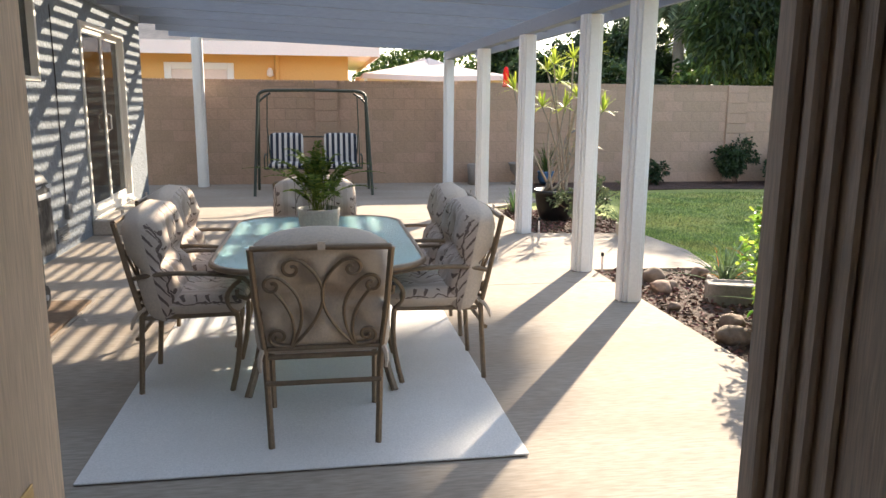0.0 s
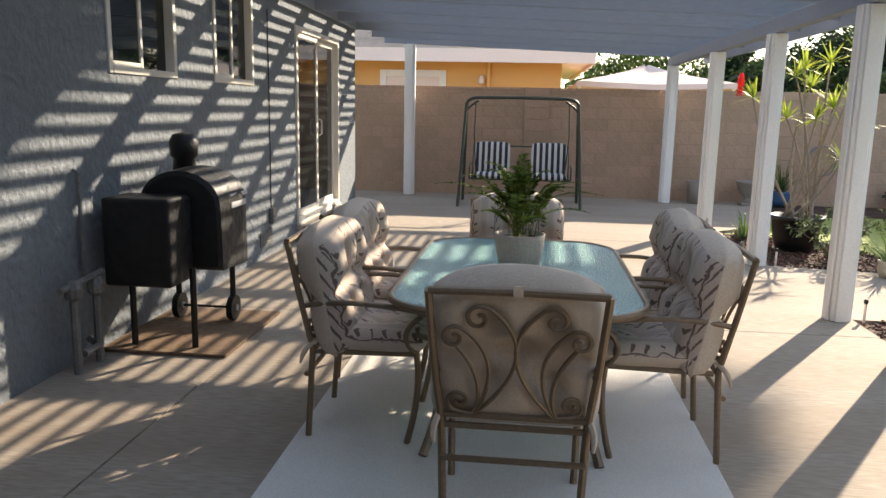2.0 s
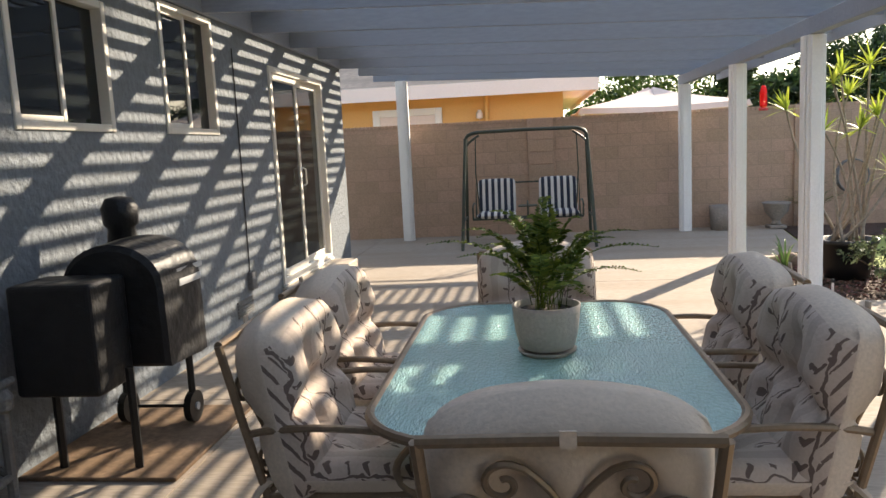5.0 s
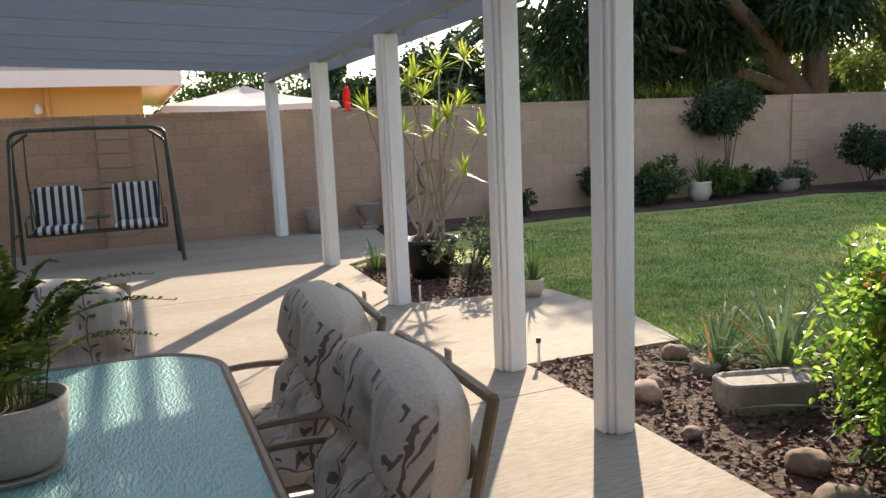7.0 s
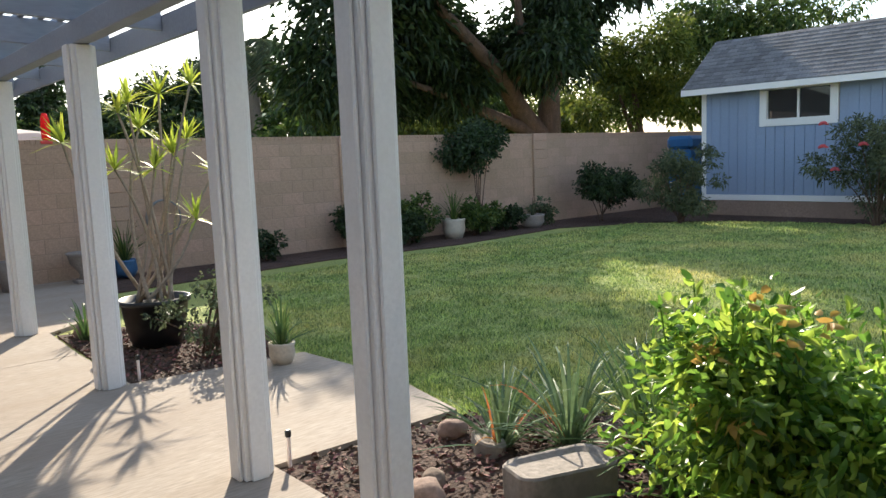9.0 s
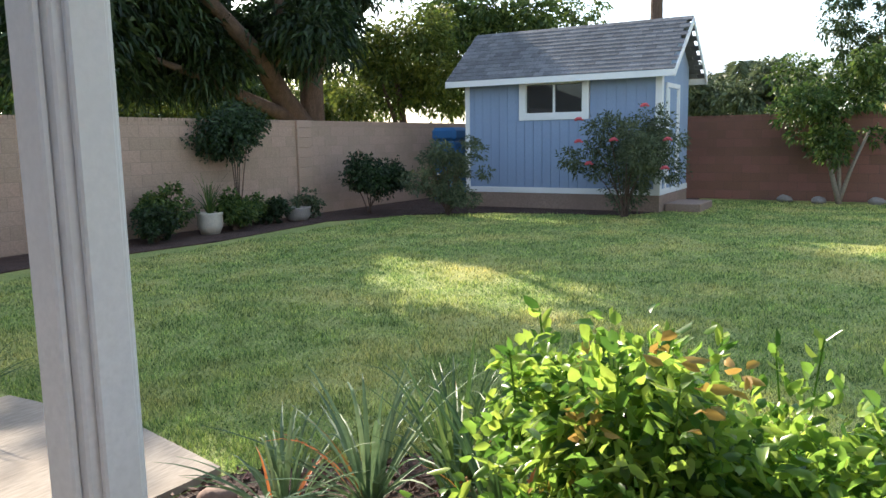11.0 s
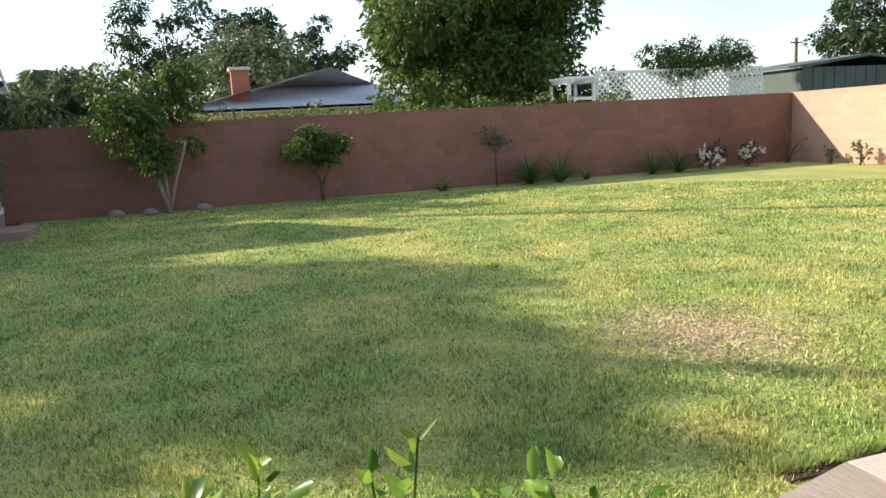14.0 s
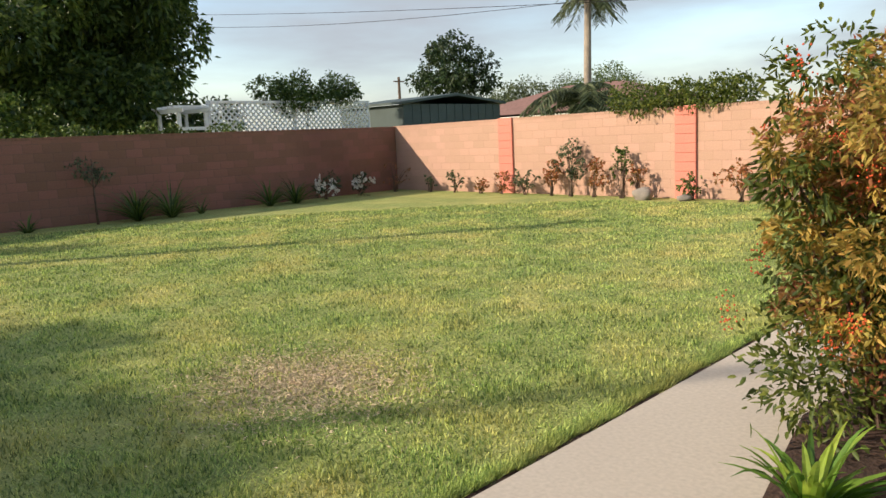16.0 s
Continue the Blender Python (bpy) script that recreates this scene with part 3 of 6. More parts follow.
# ---------------------------------------------------------------- neighbours
M_ORANGE = mat("orange_stucco", (0.70, 0.41, 0.155), 0.9, 0.8, 40, 0.06, 0.4)
M_FASCIA = mat("pale_fascia", (0.78, 0.66, 0.60), 0.6, 1, 40, 0.05, 0.1)


def hip_house(name, label, x0, x1, y0, y1, wall_h, ridge, over, wallmat, roofmat, fasc):
    h = thing(name, label, "house")
    part("wall", bx(x0, x1, y0, y1, 0, wall_h), wallmat, h)
    bm = bmesh.new()
    a, b, c, e = x0 - over, x1 + over, y0 - over, y1 + over
    ym, ins = (c + e) / 2, (e - c) / 2
    z = wall_h + 0.16
    lo = [bm.verts.new(p) for p in ((a, c, z), (b, c, z), (b, e, z), (a, e, z))]
    r = [bm.verts.new((a + ins, ym, ridge)), bm.verts.new((b - ins, ym, ridge))]
    for f in ((lo[0], lo[1], r[1], r[0]), (lo[1], lo[2], r[1]), (lo[2], lo[3], r[0], r[1]), (lo[3], lo[0], r[0]), lo[::-1]):
        bm.faces.new(f)
    part("roof", bm, roofmat, h)
    part("fascia", bx(a, b, c - 0.03, c - 0.001, wall_h - 0.1, z + 0.02), fasc, h)
    part("fascia", bx(b + 0.001, b + 0.03, c - 0.03, e, wall_h - 0.1, z + 0.02), fasc, h)
    part("soffit", bx(a, b - 0.002, c, e, wall_h + 0.001, wall_h + 0.03), fasc, h)
    return h


M_SHINGLE_B = mat("brown_shingle", (0.24, 0.20, 0.17), 0.9, 0.5, 8, 0.3, 0.6, stretch=(1, 4, 4))
oh = hip_house("house", "orange stucco neighbouring house with pale eaves", -14, 0.7, 18, 27, 2.6, 5.2, 0.65, M_ORANGE, M_SHINGLE_B, M_FASCIA)
wq = part("window", bx(-3.2, -2.0, 17.985, 18.0, 1.3, 2.2), M_FASCIA, oh)
bm = bmesh.new()
for q in ((-3.35, -3.2, 1.2, 2.35), (-2.0, -1.85, 1.2, 2.35), (-3.2, -2.0, 2.2, 2.35), (-2.63, -2.57, 1.3, 2.2)):
    box(bm, q[0], q[1], 17.95, 17.998, q[2], q[3], 0.01)
part("window_frame", bm, M_WHITE, wq)
part("downpipe", tb([(-0.9, 17.95, 0), (-0.9, 17.95, 2.55)], 0.05), M_ORANGE, oh)
part("wall_lamp", lt([(0.02, 0), (0.07, 0.03), (0.07, 0.13), (0.03, 0.2)], 10, (-2.4 + 1.35, 17.9, 2.05)), M_FASCIA, oh)
part("vent_pipe", tb([(-4.2, 19.3, 3.0), (-4.2, 19.3, 3.75)], 0.07), M_SHINGLE, oh)
M_CANVAS = mat("cream_canvas", (0.62, 0.50, 0.44), 0.9, 1, 40, 0.08, 0.3)
gz = thing("gazebo", "cream canvas garden gazebo behind the wall", "gazebo", (2.75, 19.7, 0))
bm = bmesh.new()
rings = []
for r, z in ((1.75, 2.0), (1.7, 2.12), (1.0, 2.27), (0.45, 2.42), (0.05, 2.58)):
    rings.append([bm.verts.new((r * sx, r * sy, z + (0.05 if abs(sx) + abs(sy) > 1.5 else 0))) for sx, sy in ((-1, -1), (0, -1), (1, -1), (1, 0), (1, 1), (0, 1), (-1, 1), (-1, 0))])
for a, b in zip(rings, rings[1:]):
    for k in range(8):
        bm.faces.new((a[k], a[(k + 1) % 8], b[(k + 1) % 8], b[k]))
bm.faces.new(rings[-1])
part("canopy", bm, M_CANVAS, gz)
for sx in (-1.65, 1.65):
    for sy in (-1.65, 1.65):
        part("pole", tb([(sx, sy, -0.04), (sx, sy, 2.08)], 0.04), M_WHITE, gz)

M_GROOF = mat("grey_roof", (0.42, 0.42, 0.44), 0.85, 0.5, 6, 0.15, 0.4)
M_CREAM = mat("cream_stucco", (0.6, 0.55, 0.47), 0.9, 0.8, 40, 0.06, 0.3)
M_BRICK = mat("red_brick", (0.42, 0.15, 0.10), 0.9, 2, 30, 0.2, 0.4)
gh = hip_house("house", "low house with a grey shingle roof and chimney", 38, 46, -9, 4.5, 2.6, 4.6, 0.6, M_CREAM, M_GROOF, M_FASCIA)
ch = part("chimney", bx(39.0, 39.7, 1.6, 2.4, 2.8, 4.55), M_BRICK, gh)
part("chimney_cap", bx(38.9, 39.8, 1.5, 2.5, 4.55, 4.7, 0.03), M_CREAM, ch)
M_BROOF = mat("red_brown_roof", (0.22, 0.12, 0.10), 0.9, 0.5, 6, 0.2, 0.4)
hip_house("house", "low white house with a reddish brown roof", 22, 36, -42, -32, 2.5, 4.4, 0.5, M_WHITE, M_BROOF, M_WHITE)
tg = thing("garden_shed", "dark green metal shed behind the wall", "shed", (27.0, -20.0, 0), 0)
M_DKGREEN = mat("dark_green_metal", (0.06, 0.085, 0.08), 0.6, 1, 20, 0.2, 0.2)
for k in range(24):
    part("panel", bx(-2.02 if k % 2 else -2.0, -1.971, -3 + 0.25 * k, -2.755 + 0.25 * k, 0, 2.9), M_DKGREEN, tg)
part("wall", bx(-1.97, 2, -3, 3, 0, 2.9), M_DKGREEN, tg)
bm = bmesh.new()
slab(bm, [(-2.2, -3.2), (2.2, -3.2), (2.2, 0), (-2.2, 0)], 2.9, 3.0)
for v in bm.verts:
    if v.co.y > -1:
        v.co.z += 0.35
part("roof", bm, M_DKGREEN, tg)
bm = bmesh.new()
slab(bm, [(-2.2, 0.001), (2.2, 0.001), (2.2, 3.2), (-2.2, 3.2)], 2.9, 3.0)
for v in bm.verts:
    if v.co.y < 1:
        v.co.z += 0.35
part("roof", bm, M_DKGREEN, tg)
lat = thing("lattice_screen", "white diagonal lattice screen behind the wall", "lattice", (24.5, 0, 0))
bm = bmesh.new()
Y0, Y1, Z0, Z1 = -14.8, -8.3, 1.5, 2.95
for s in (1, -1):
    n = int((Y1 - Y0 + Z1 - Z0) / 0.2)
    for k in range(n + 1):
        c = k * 0.2
        # line y = Y0 + c - u, z = Z0 + u, clipped
        u0, u1 = max(0, c - (Y1 - Y0)), min(Z1 - Z0, c)
        if u1 - u0 < 0.03:
            continue
        p = [(s * 0.006, Y0 + c - u, Z0 + u) for u in (u0, u1)]
        if s < 0:
            p = [(q[0], Y0 + Y1 - q[1], q[2]) for q in p]
        tube(bm, p, 0.028, 4)
tagged(part("lattice", bm, M_WHITE, lat), kind="stuff")
for z in (Z0, Z1):
    part("rail", bx(-0.04, 0.04, Y0, Y1, z - 0.04, z + 0.04), M_WHITE, lat)
for y in (Y0, -11.5, Y1):
    part("fence_post", bx(0.03, 0.12, y - 0.045, y + 0.045, -0.04, Z1 + 0.05), M_WHITE, lat)
arb = thing("arbour", "small white garden arbour behind the wall", "arbour", (24.6, -7.75, 0))
for dx in (0, 1.3):
    for dy in (-0.45, 0.45):
        part("fence_post", bx(dx - 0.05, dx + 0.05, dy - 0.05, dy + 0.05, -0.04, 2.65), M_WHITE, arb)
for dy in (-0.45, 0.45):
    part("rail", bx(-0.3, 1.6, dy - 0.03, dy + 0.03, 2.652, 2.78), M_WHITE, arb)
for k in range(5):
    part("slat", bx(-0.1 + 0.35 * k, -0.04 + 0.35 * k, -0.65, 0.65, 2.785, 2.85), M_WHITE, arb)
part("rail", bx(-0.03, 0.03, -0.4, 0.4, 2.1, 2.2), M_WHITE, arb)

# ---------------------------------------------------------------- dining set
M_RUG = mat("pale_rug", (0.68, 0.66, 0.63), 0.95, 1.2, 120, 0.10, 0.5, stain=(0.58, 0.55, 0.51), stain_amt=0.5)
M_BRONZE = mat("bronze_metal", (0.25, 0.185, 0.125), 0.45, 3, 60, 0.15, 0.1, metal=0.6)
M_CUSH = mat("taupe_cushion", (0.60, 0.50, 0.40), 0.92, 3, 90, 0.10, 0.35)


def floral(name):
    """Taupe cloth with upright bands of dark leaf sprigs and soft grey stripes."""
    m = mat(name, (0.54, 0.44, 0.365), 0.92, 4, 90, 0.08, 0.3)
    n, l = m.node_tree.nodes, m.node_tree.links
    b = n["Principled BSDF"]
    tc, sx, nz = n.new("ShaderNodeTexCoord"), n.new("ShaderNodeSeparateXYZ"), n.new("ShaderNodeTexNoise")
    l.new(tc.outputs["Object"], sx.inputs[0])
    l.new(tc.outputs["Object"], nz.inputs[0])
    nz.inputs["Scale"].default_value = 16
    def op(kind, a, c=0.0, d=0.0):
        q = n.new("ShaderNodeMath")
        q.operation = kind
        for sock, v in zip(q.inputs, (a, c, d)):
            if isinstance(v, (int, float)):
                sock.default_value = v
            else:
                l.new(v, sock)
        return q.outputs[0]
    wob = op("MULTIPLY_ADD", nz.outputs[0], 0.03, -0.015)
    u = op("MULTIPLY_ADD", op("FRACT", op("DIVIDE", op("ADD", sx.outputs[0], op("ADD", wob, 7.07)), 0.14)), 0.14, -0.07)      # across a band
    au = op("ABSOLUTE", u)
    v = op("ADD", op("ADD", sx.outputs[1], sx.outputs[2]), 3.0)
    # leaves stand on alternate sides of a thin stem, slanting upwards
    w = op("MULTIPLY_ADD", op("FRACT", op("ADD", op("DIVIDE", v, 0.062), op("MULTIPLY", op("GREATER_THAN", u, 0.0), 0.5))), 0.062, -0.031)
    along = op("ADD", op("MULTIPLY", op("ADD", au, -0.017), 0.62), op("MULTIPLY", w, 0.78))
    across = op("ADD", op("MULTIPLY", op("ADD", au, -0.017), -0.78), op("MULTIPLY", w, 0.62))
    leaf = op("LESS_THAN", op("ADD", op("POWER", op("ABSOLUTE", op("DIVIDE", along, 0.021)), 2.0), op("POWER", op("ABSOLUTE", op("DIVIDE", across, 0.0062)), 2.0)), 1.0)
    leaf = op("MULTIPLY", leaf, op("GREATER_THAN", nz.outputs[0], 0.43))
    leaf = op("MAXIMUM", leaf, op("LESS_THAN", au, 0.0022))
    leaf = op("MULTIPLY", leaf, 0.85)
    stripe = op("MULTIPLY", op("GREATER_THAN", au, 0.052), 0.25)
    for fac, tint in ((stripe, (0.22, 0.17, 0.15, 1)), (leaf, (0.10, 0.065, 0.055, 1))):
        mx = n.new("ShaderNodeMix")
        mx.data_type = "RGBA"
        l.new(fac, mx.inputs[0])
        l.new(b.inputs["Base Color"].links[0].from_socket, mx.inputs[6])
        mx.inputs[7].default_value = tint
        l.new(mx.outputs[2], b.inputs["Base Color"])
    return m


M_FLORAL = floral("floral_cushion")
solid("rug", bx(-1.0, 0.88, 2.98, 6.0, 0.004, 0.014, 0.004), M_RUG, "large pale flat-woven outdoor rug", "rug", kind="thing")


def pillow(w, h, t, arch=0.0, tufts=(), n=22, edge=0.35, crease=0.0):
    """A stuffed cushion in the x-z plane: x -w/2..w/2, z 0..h, thickness t along y, top arched."""
    bm = bmesh.new()
    grids = []
    for side in (1, -1):
        g = []
        for i in range(n + 1):
            row = []
            for j in range(n + 1):
                u, v = 2 * i / n - 1, 2 * j / n - 1
                k = (max(0, 1 - abs(u) ** 5) * max(0, 1 - abs(v) ** 5)) ** edge
                d = t / 2 * k
                for tu, tv in tufts:
                    rr = ((u - tu) * w / 2) ** 2 + ((v - tv) * h / 2) ** 2
                    d -= t * 0.36 * math.exp(-rr / 0.0030)
                d -= t * crease * math.exp(-((v - 0.12 + 0.1 * u * u) * h / 2) ** 2 / 0.0012) * (1 - u ** 6)
                rx = 1 - 0.06 * abs(v) ** 8
                x = u * w / 2 * rx
                z = (v + 1) / 2 * h + (arch * (1 - u * u) if v > 0 else 0) * max(0, v) - 0.02 * (abs(u) ** 6) * (v > 0)
                d += 0.004 * noise.noise(Vector((x * 9, z * 9, side * 3 + t)))
                row.append(bm.verts.new((x, side * max(d, 0.004) , z)))
            g.append(row)
        grids.append(g)
    for g, s in zip(grids, (1, -1)):
        for i in range(n):
            for j in range(n):
                q = (g[i][j], g[i][j + 1], g[i + 1][j + 1], g[i + 1][j])
                bm.faces.new(q if s > 0 else q[::-1])
    a, b = grids
    rim = [(0, j) for j in range(n)] + [(i, n) for i in range(n)] + [(n, n - j) for j in range(n)] + [(n - i, 0) for i in range(n)]
    for k in range(len(rim)):
        (i, j), (p, q) = rim[k], rim[(k + 1) % len(rim)]
        bm.faces.new((a[i][j], b[i][j], b[p][q], a[p][q]))
    return bm


def spiral(cx, cz, r, turns, start, sgn, n=26):
    return [(cx + sgn * r * (1 - 0.8 * k / n) * math.cos(start + turns * 2 * math.pi * k / n), 0, cz + r * (1 - 0.8 * k / n) * math.sin(start + turns * 2 * math.pi * k / n)) for k in range(n + 1)]


def dining_chair(at, rz):
    """Faces local +y; the rear feet stand at y = 0."""
    c = thing("dining_chair", "bronze metal patio chair with tufted floral taupe cushions", "chair", at, rz, "chairs round the patio table")
    HW = 0.25
    back = lambda z: 0.03 - 0.20 * max(0, (z - 0.42)) - (0.0 if z > 0.42 else (0.42 - z) * 0.07)
    for s in (-1, 1):
        part("leg", tb([(s * 0.235, back(0.0), 0.0), (s * 0.242, back(0.2), 0.2), (s * HW, back(0.42), 0.42)], 0.0145), M_BRONZE, c)
        part("upright", tb([(s * HW, back(0.42), 0.42), (s * (HW + 0.025), back(0.65), 0.65), (s * (HW + 0.042), back(0.91), 0.91)], 0.014), M_BRONZE, c)
        part("leg", tb(arc((s * HW, 0.46, 0.0), (s * (HW + 0.01), 0.53, 0.25), (s * HW, 0.50, 0.42), 6), 0.0145), M_BRONZE, c)
        arm = part("armrest", tb(arc((s * (HW + 0.015), back(0.62), 0.62), (s * (HW + 0.07), 0.2, 0.68), (s * (HW + 0.05), 0.50, 0.63), 8)
                                 + arc((s * (HW + 0.05), 0.55, 0.615), (s * (HW + 0.05), 0.62, 0.55), (s * (HW + 0.045), 0.56, 0.51), 5)
                                 + [(s * (HW + 0.045), 0.51, 0.525), (s * (HW + 0.045), 0.51, 0.56)], 0.0125), M_BRONZE, c)
        part("arm_support", tb(arc((s * HW, 0.50, 0.42), (s * (HW + 0.06), 0.40, 0.52), (s * (HW + 0.05), 0.53, 0.61), 8), 0.012), M_BRONZE, arm)
    part("seat_frame", tb([(-HW, 0.03, 0.41), (HW, 0.03, 0.41), (HW, 0.50, 0.42), (-HW, 0.50, 0.42), (-HW, 0.05, 0.41)], 0.013), M_BRONZE, c)
    part("stretcher", tb([(-HW, 0.0, 0.30), (HW, 0.0, 0.30)], 0.012), M_BRONZE, c)
    part("top_rail", tb([(-HW - 0.042, back(0.91), 0.91), (0, back(0.91), 0.915), (HW + 0.042, back(0.91), 0.91)], 0.014), M_BRONZE, c)
    part("lower_rail", tb([(-HW, back(0.45), 0.45), (HW, back(0.45), 0.45)], 0.011), M_BRONZE, c)
    lean = Matrix.Rotation(math.atan(0.20), 4, "X")
    for s in (-1, 1):
        # three stems fan out of one foot and curl at their tips; a volute sits in the lower corner
        for pts in (arc((s * 0.133, 0, 0.0), (s * -0.11, 0, 0.24), (s * 0.085, 0, 0.40), 14) + spiral(s * 0.125, 0.365, 0.048, -1.15, 2.2, s)[1:],
                    arc((s * 0.136, 0, 0.0), (s * 0.03, 0, 0.20), (s * 0.165, 0, 0.315), 12) + spiral(s * 0.208, 0.29, 0.046, -1.2, 2.4, s)[1:],
                    arc((s * 0.140, 0, 0.0), (s * 0.09, 0, 0.13), (s * 0.20, 0, 0.262), 10),
                    arc((s * 0.136, 0, 0.002), (s * 0.17, 0, -0.004), (s * 0.20, 0, 0.008), 5) + spiral(s * 0.19, 0.048, 0.044, 1.25, -1.2, s)[1:]):
            bm = tb(pts, 0.0078, 6)
            bmesh.ops.transform(bm, matrix=Matrix.Translation((0, back(0.46) - 0.003, 0.46)) @ lean, verts=bm.verts)
            part("scroll", bm, M_BRONZE, c)
    bm = pillow(0.60, 0.54, 0.21, 0.055, [(-0.35, 0.45), (0.35, 0.45), (-0.35, -0.25), (0.35, -0.25), (0, 0.1)], crease=0.34)
    for v in bm.verts:                                   # the head roll is thicker
        if v.co.z > 0.36:
            v.co.y *= 1.15
    bmesh.ops.transform(bm, matrix=Matrix.Translation((0, back(0.42) + 0.118, 0.40)) @ lean, verts=bm.verts)
    bc = part("back_cushion", bm, (M_FLORAL, M_CUSH), c, "tufted floral back cushion", True)
    for f in bc.data.polygons:
        f.material_index = 1 if f.normal.y < 0.25 else 0
    bm = pillow(0.57, 0.50, 0.13, 0, [(-0.33, 0.1), (0.33, 0.1)])
    bmesh.ops.transform(bm, matrix=Matrix.Translation((0, 0.05, 0.475)) @ Matrix.Rotation(radians(-90), 4, "X"), verts=bm.verts)
    sc = part("seat_cushion", bm, (M_FLORAL, M_CUSH), c, "floral seat cushion", True)
    for f in sc.data.polygons:
        f.material_index = 1 if f.normal.z < 0.25 else 0
    for s in (-1, 1):
        part("cushion_tie", tb(arc((s * 0.24, back(0.45) + 0.02, 0.46), (s * 0.285, back(0.4) - 0.03, 0.44), (s * 0.27, back(0.4) - 0.05, 0.36), 5), [0.012, 0.014, 0.012, 0.012, 0.010, 0.006], 6), M_CUSH, c)
    part("cushion_tag", bx(-0.016, 0.016, back(0.93) - 0.022, back(0.93) - 0.016, 0.905, 0.94), M_CUSH, c)
    return c


chair = dining_chair((0.0, 3.19, 0.014), 0)
for m in (pose(-0.94, 4.17, 0.014, 0, 0, -90), pose(-0.98, 4.93, 0.014, 0, 0, -93), pose(0.88, 4.16, 0.014, 0, 0, 90), pose(0.90, 4.93, 0.014, 0, 0, 88), pose(-0.04, 5.66, 0.014, 0, 0, 182)):
    copy_thing(chair, m)

M_TGLASS = glass("rippled_glass", (0.50, 0.80, 0.77), 0.2, 0.8, 60, (2.0, 0.7, 1), alpha=0.5)
tab = thing("patio_table", "bronze patio table with a rippled aqua glass top", "table", (-0.01, 4.5, 0.014))


def rounded(w, l, r, n=8):
    out = []
    for cx, cy, a0 in ((w / 2 - r, l / 2 - r, 0), (-w / 2 + r, l / 2 - r, 90), (-w / 2 + r, -l / 2 + r, 180), (w / 2 - r, -l / 2 + r, 270)):
        out += [(cx + r * math.cos(radians(a0 + 90 * k / n)), cy + r * math.sin(radians(a0 + 90 * k / n))) for k in range(n + 1)]
    bow = lambda x, y: (x * (1 + 0.05 * (1 - (2 * y / l) ** 2)), y * (1 + 0.05 * (1 - (2 * x / w) ** 2)))
    return [bow(x, y) for x, y in out]


part("tabletop", sb(rounded(1.04, 1.66, 0.22), 0.698, 0.706), M_TGLASS, tab, "rippled aqua glass")
rim = rounded(1.06, 1.68, 0.23)
part("rim", tb([(x, y, 0.697) for x, y in rim] + [(rim[0][0], rim[0][1], 0.697)], 0.0165, 8), M_BRONZE, tab)
for sx in (-1, 1):
    for sy in (-1, 1):
        part("leg", tb(arc((sx * 0.30, sy * 0.55, 0.685), (sx * 0.27, sy * 0.42, 0.3), (sx * 0.38, sy * 0.70, 0.0), 10), 0.02), M_BRONZE, tab)
for z, w in ((0.68, 0.30), (0.30, 0.29)):
    part("apron", tb([(-w, -0.52, z), (w, -0.52, z), (w, 0.52, z), (-w, 0.52, z), (-w, -0.5, z)], 0.012), M_BRONZE, tab)

# fern in a cream pot
M_POT = mat("cream_glaze", (0.52, 0.44, 0.36), 0.55, 8, 70, 0.12, 0.6, dist=0.006)
M_FERN = mat("fern_green", (0.12, 0.165, 0.028), 0.6, 3, 40, 0.3, 0.1, island=0.5, trans=0.3, spec=0.15)
M_SOIL = mat("potting_soil", (0.04, 0.03, 0.022), 0.95, 3, 60, 0.4, 0.8)
fern = thing("potted_fern", "green sword fern in a cream ceramic pot", "plant", (-0.01, 4.47, 0.72))
part("saucer", lt([(0.085, 0.001), (0.105, 0.014), (0.108, 0.02), (0.09, 0.018)]), M_POT, fern)
part("pot", lt([(0.075, 0.019), (0.10, 0.03), (0.115, 0.09), (0.122, 0.16), (0.126, 0.185), (0.118, 0.186), (0.112, 0.16), (0.05, 0.15)]), M_POT, fern, "", True)
part("soil", lt([(0.111, 0.155), (0.10, 0.165), (0.02, 0.172)]), M_SOIL, fern)
rng = np.random.default_rng(5)
P, D, S = [], [], []
stalks = bmesh.new()
for k in range(38):                                       # arching fronds, each a midrib with two rows of narrow leaflets
    az, el = 2.4 * k + rng.normal() * 0.3, radians(rng.uniform(22, 86))
    L = rng.uniform(0.30, 0.50)
    o = Vector((rng.normal() * 0.03, rng.normal() * 0.03, 0.165))
    h = Vector((math.cos(az), math.sin(az), 0))
    top = L * math.sin(el)
    pts = arc(o, o + h * L * 0.35 * math.cos(el) + Vector((0, 0, top * 0.85 + 0.05)), o + h * L * math.cos(el) * 1.15 + Vector((0, 0, top * 0.92 - 0.03)), 34)
    tube(stalks, pts[::3], [0.0022 - 0.00012 * i for i in range(len(pts[::3]))], 4)
    for i in range(5, 34):
        t = (pts[i + 1] - pts[i - 1]).normalized()
        side = t.cross(Vector((0, 0, 1)))
        side = side.normalized() if side.length > 0.05 else h.cross(Vector((0, 0, 1)))
        for sg in (-1, 1):
            P.append(pts[i])
            D.append(side * sg + t * 0.35 + Vector((0, 0, 0.12)))
            S.append(0.046 * min(1.0, (i - 2) / 9) * (1 - 0.72 * (i / 34) ** 3))
P, D, S = np.array(P), np.array(D), np.array(S)
tagged(part("stalks", stalks, M_FERN, fern), kind="stuff")
ob = new("fronds", leaf_mesh("fronds", P, D, S, S * 0.36, M_FERN, rng, 0.12, 0.1))
ob.parent = fern

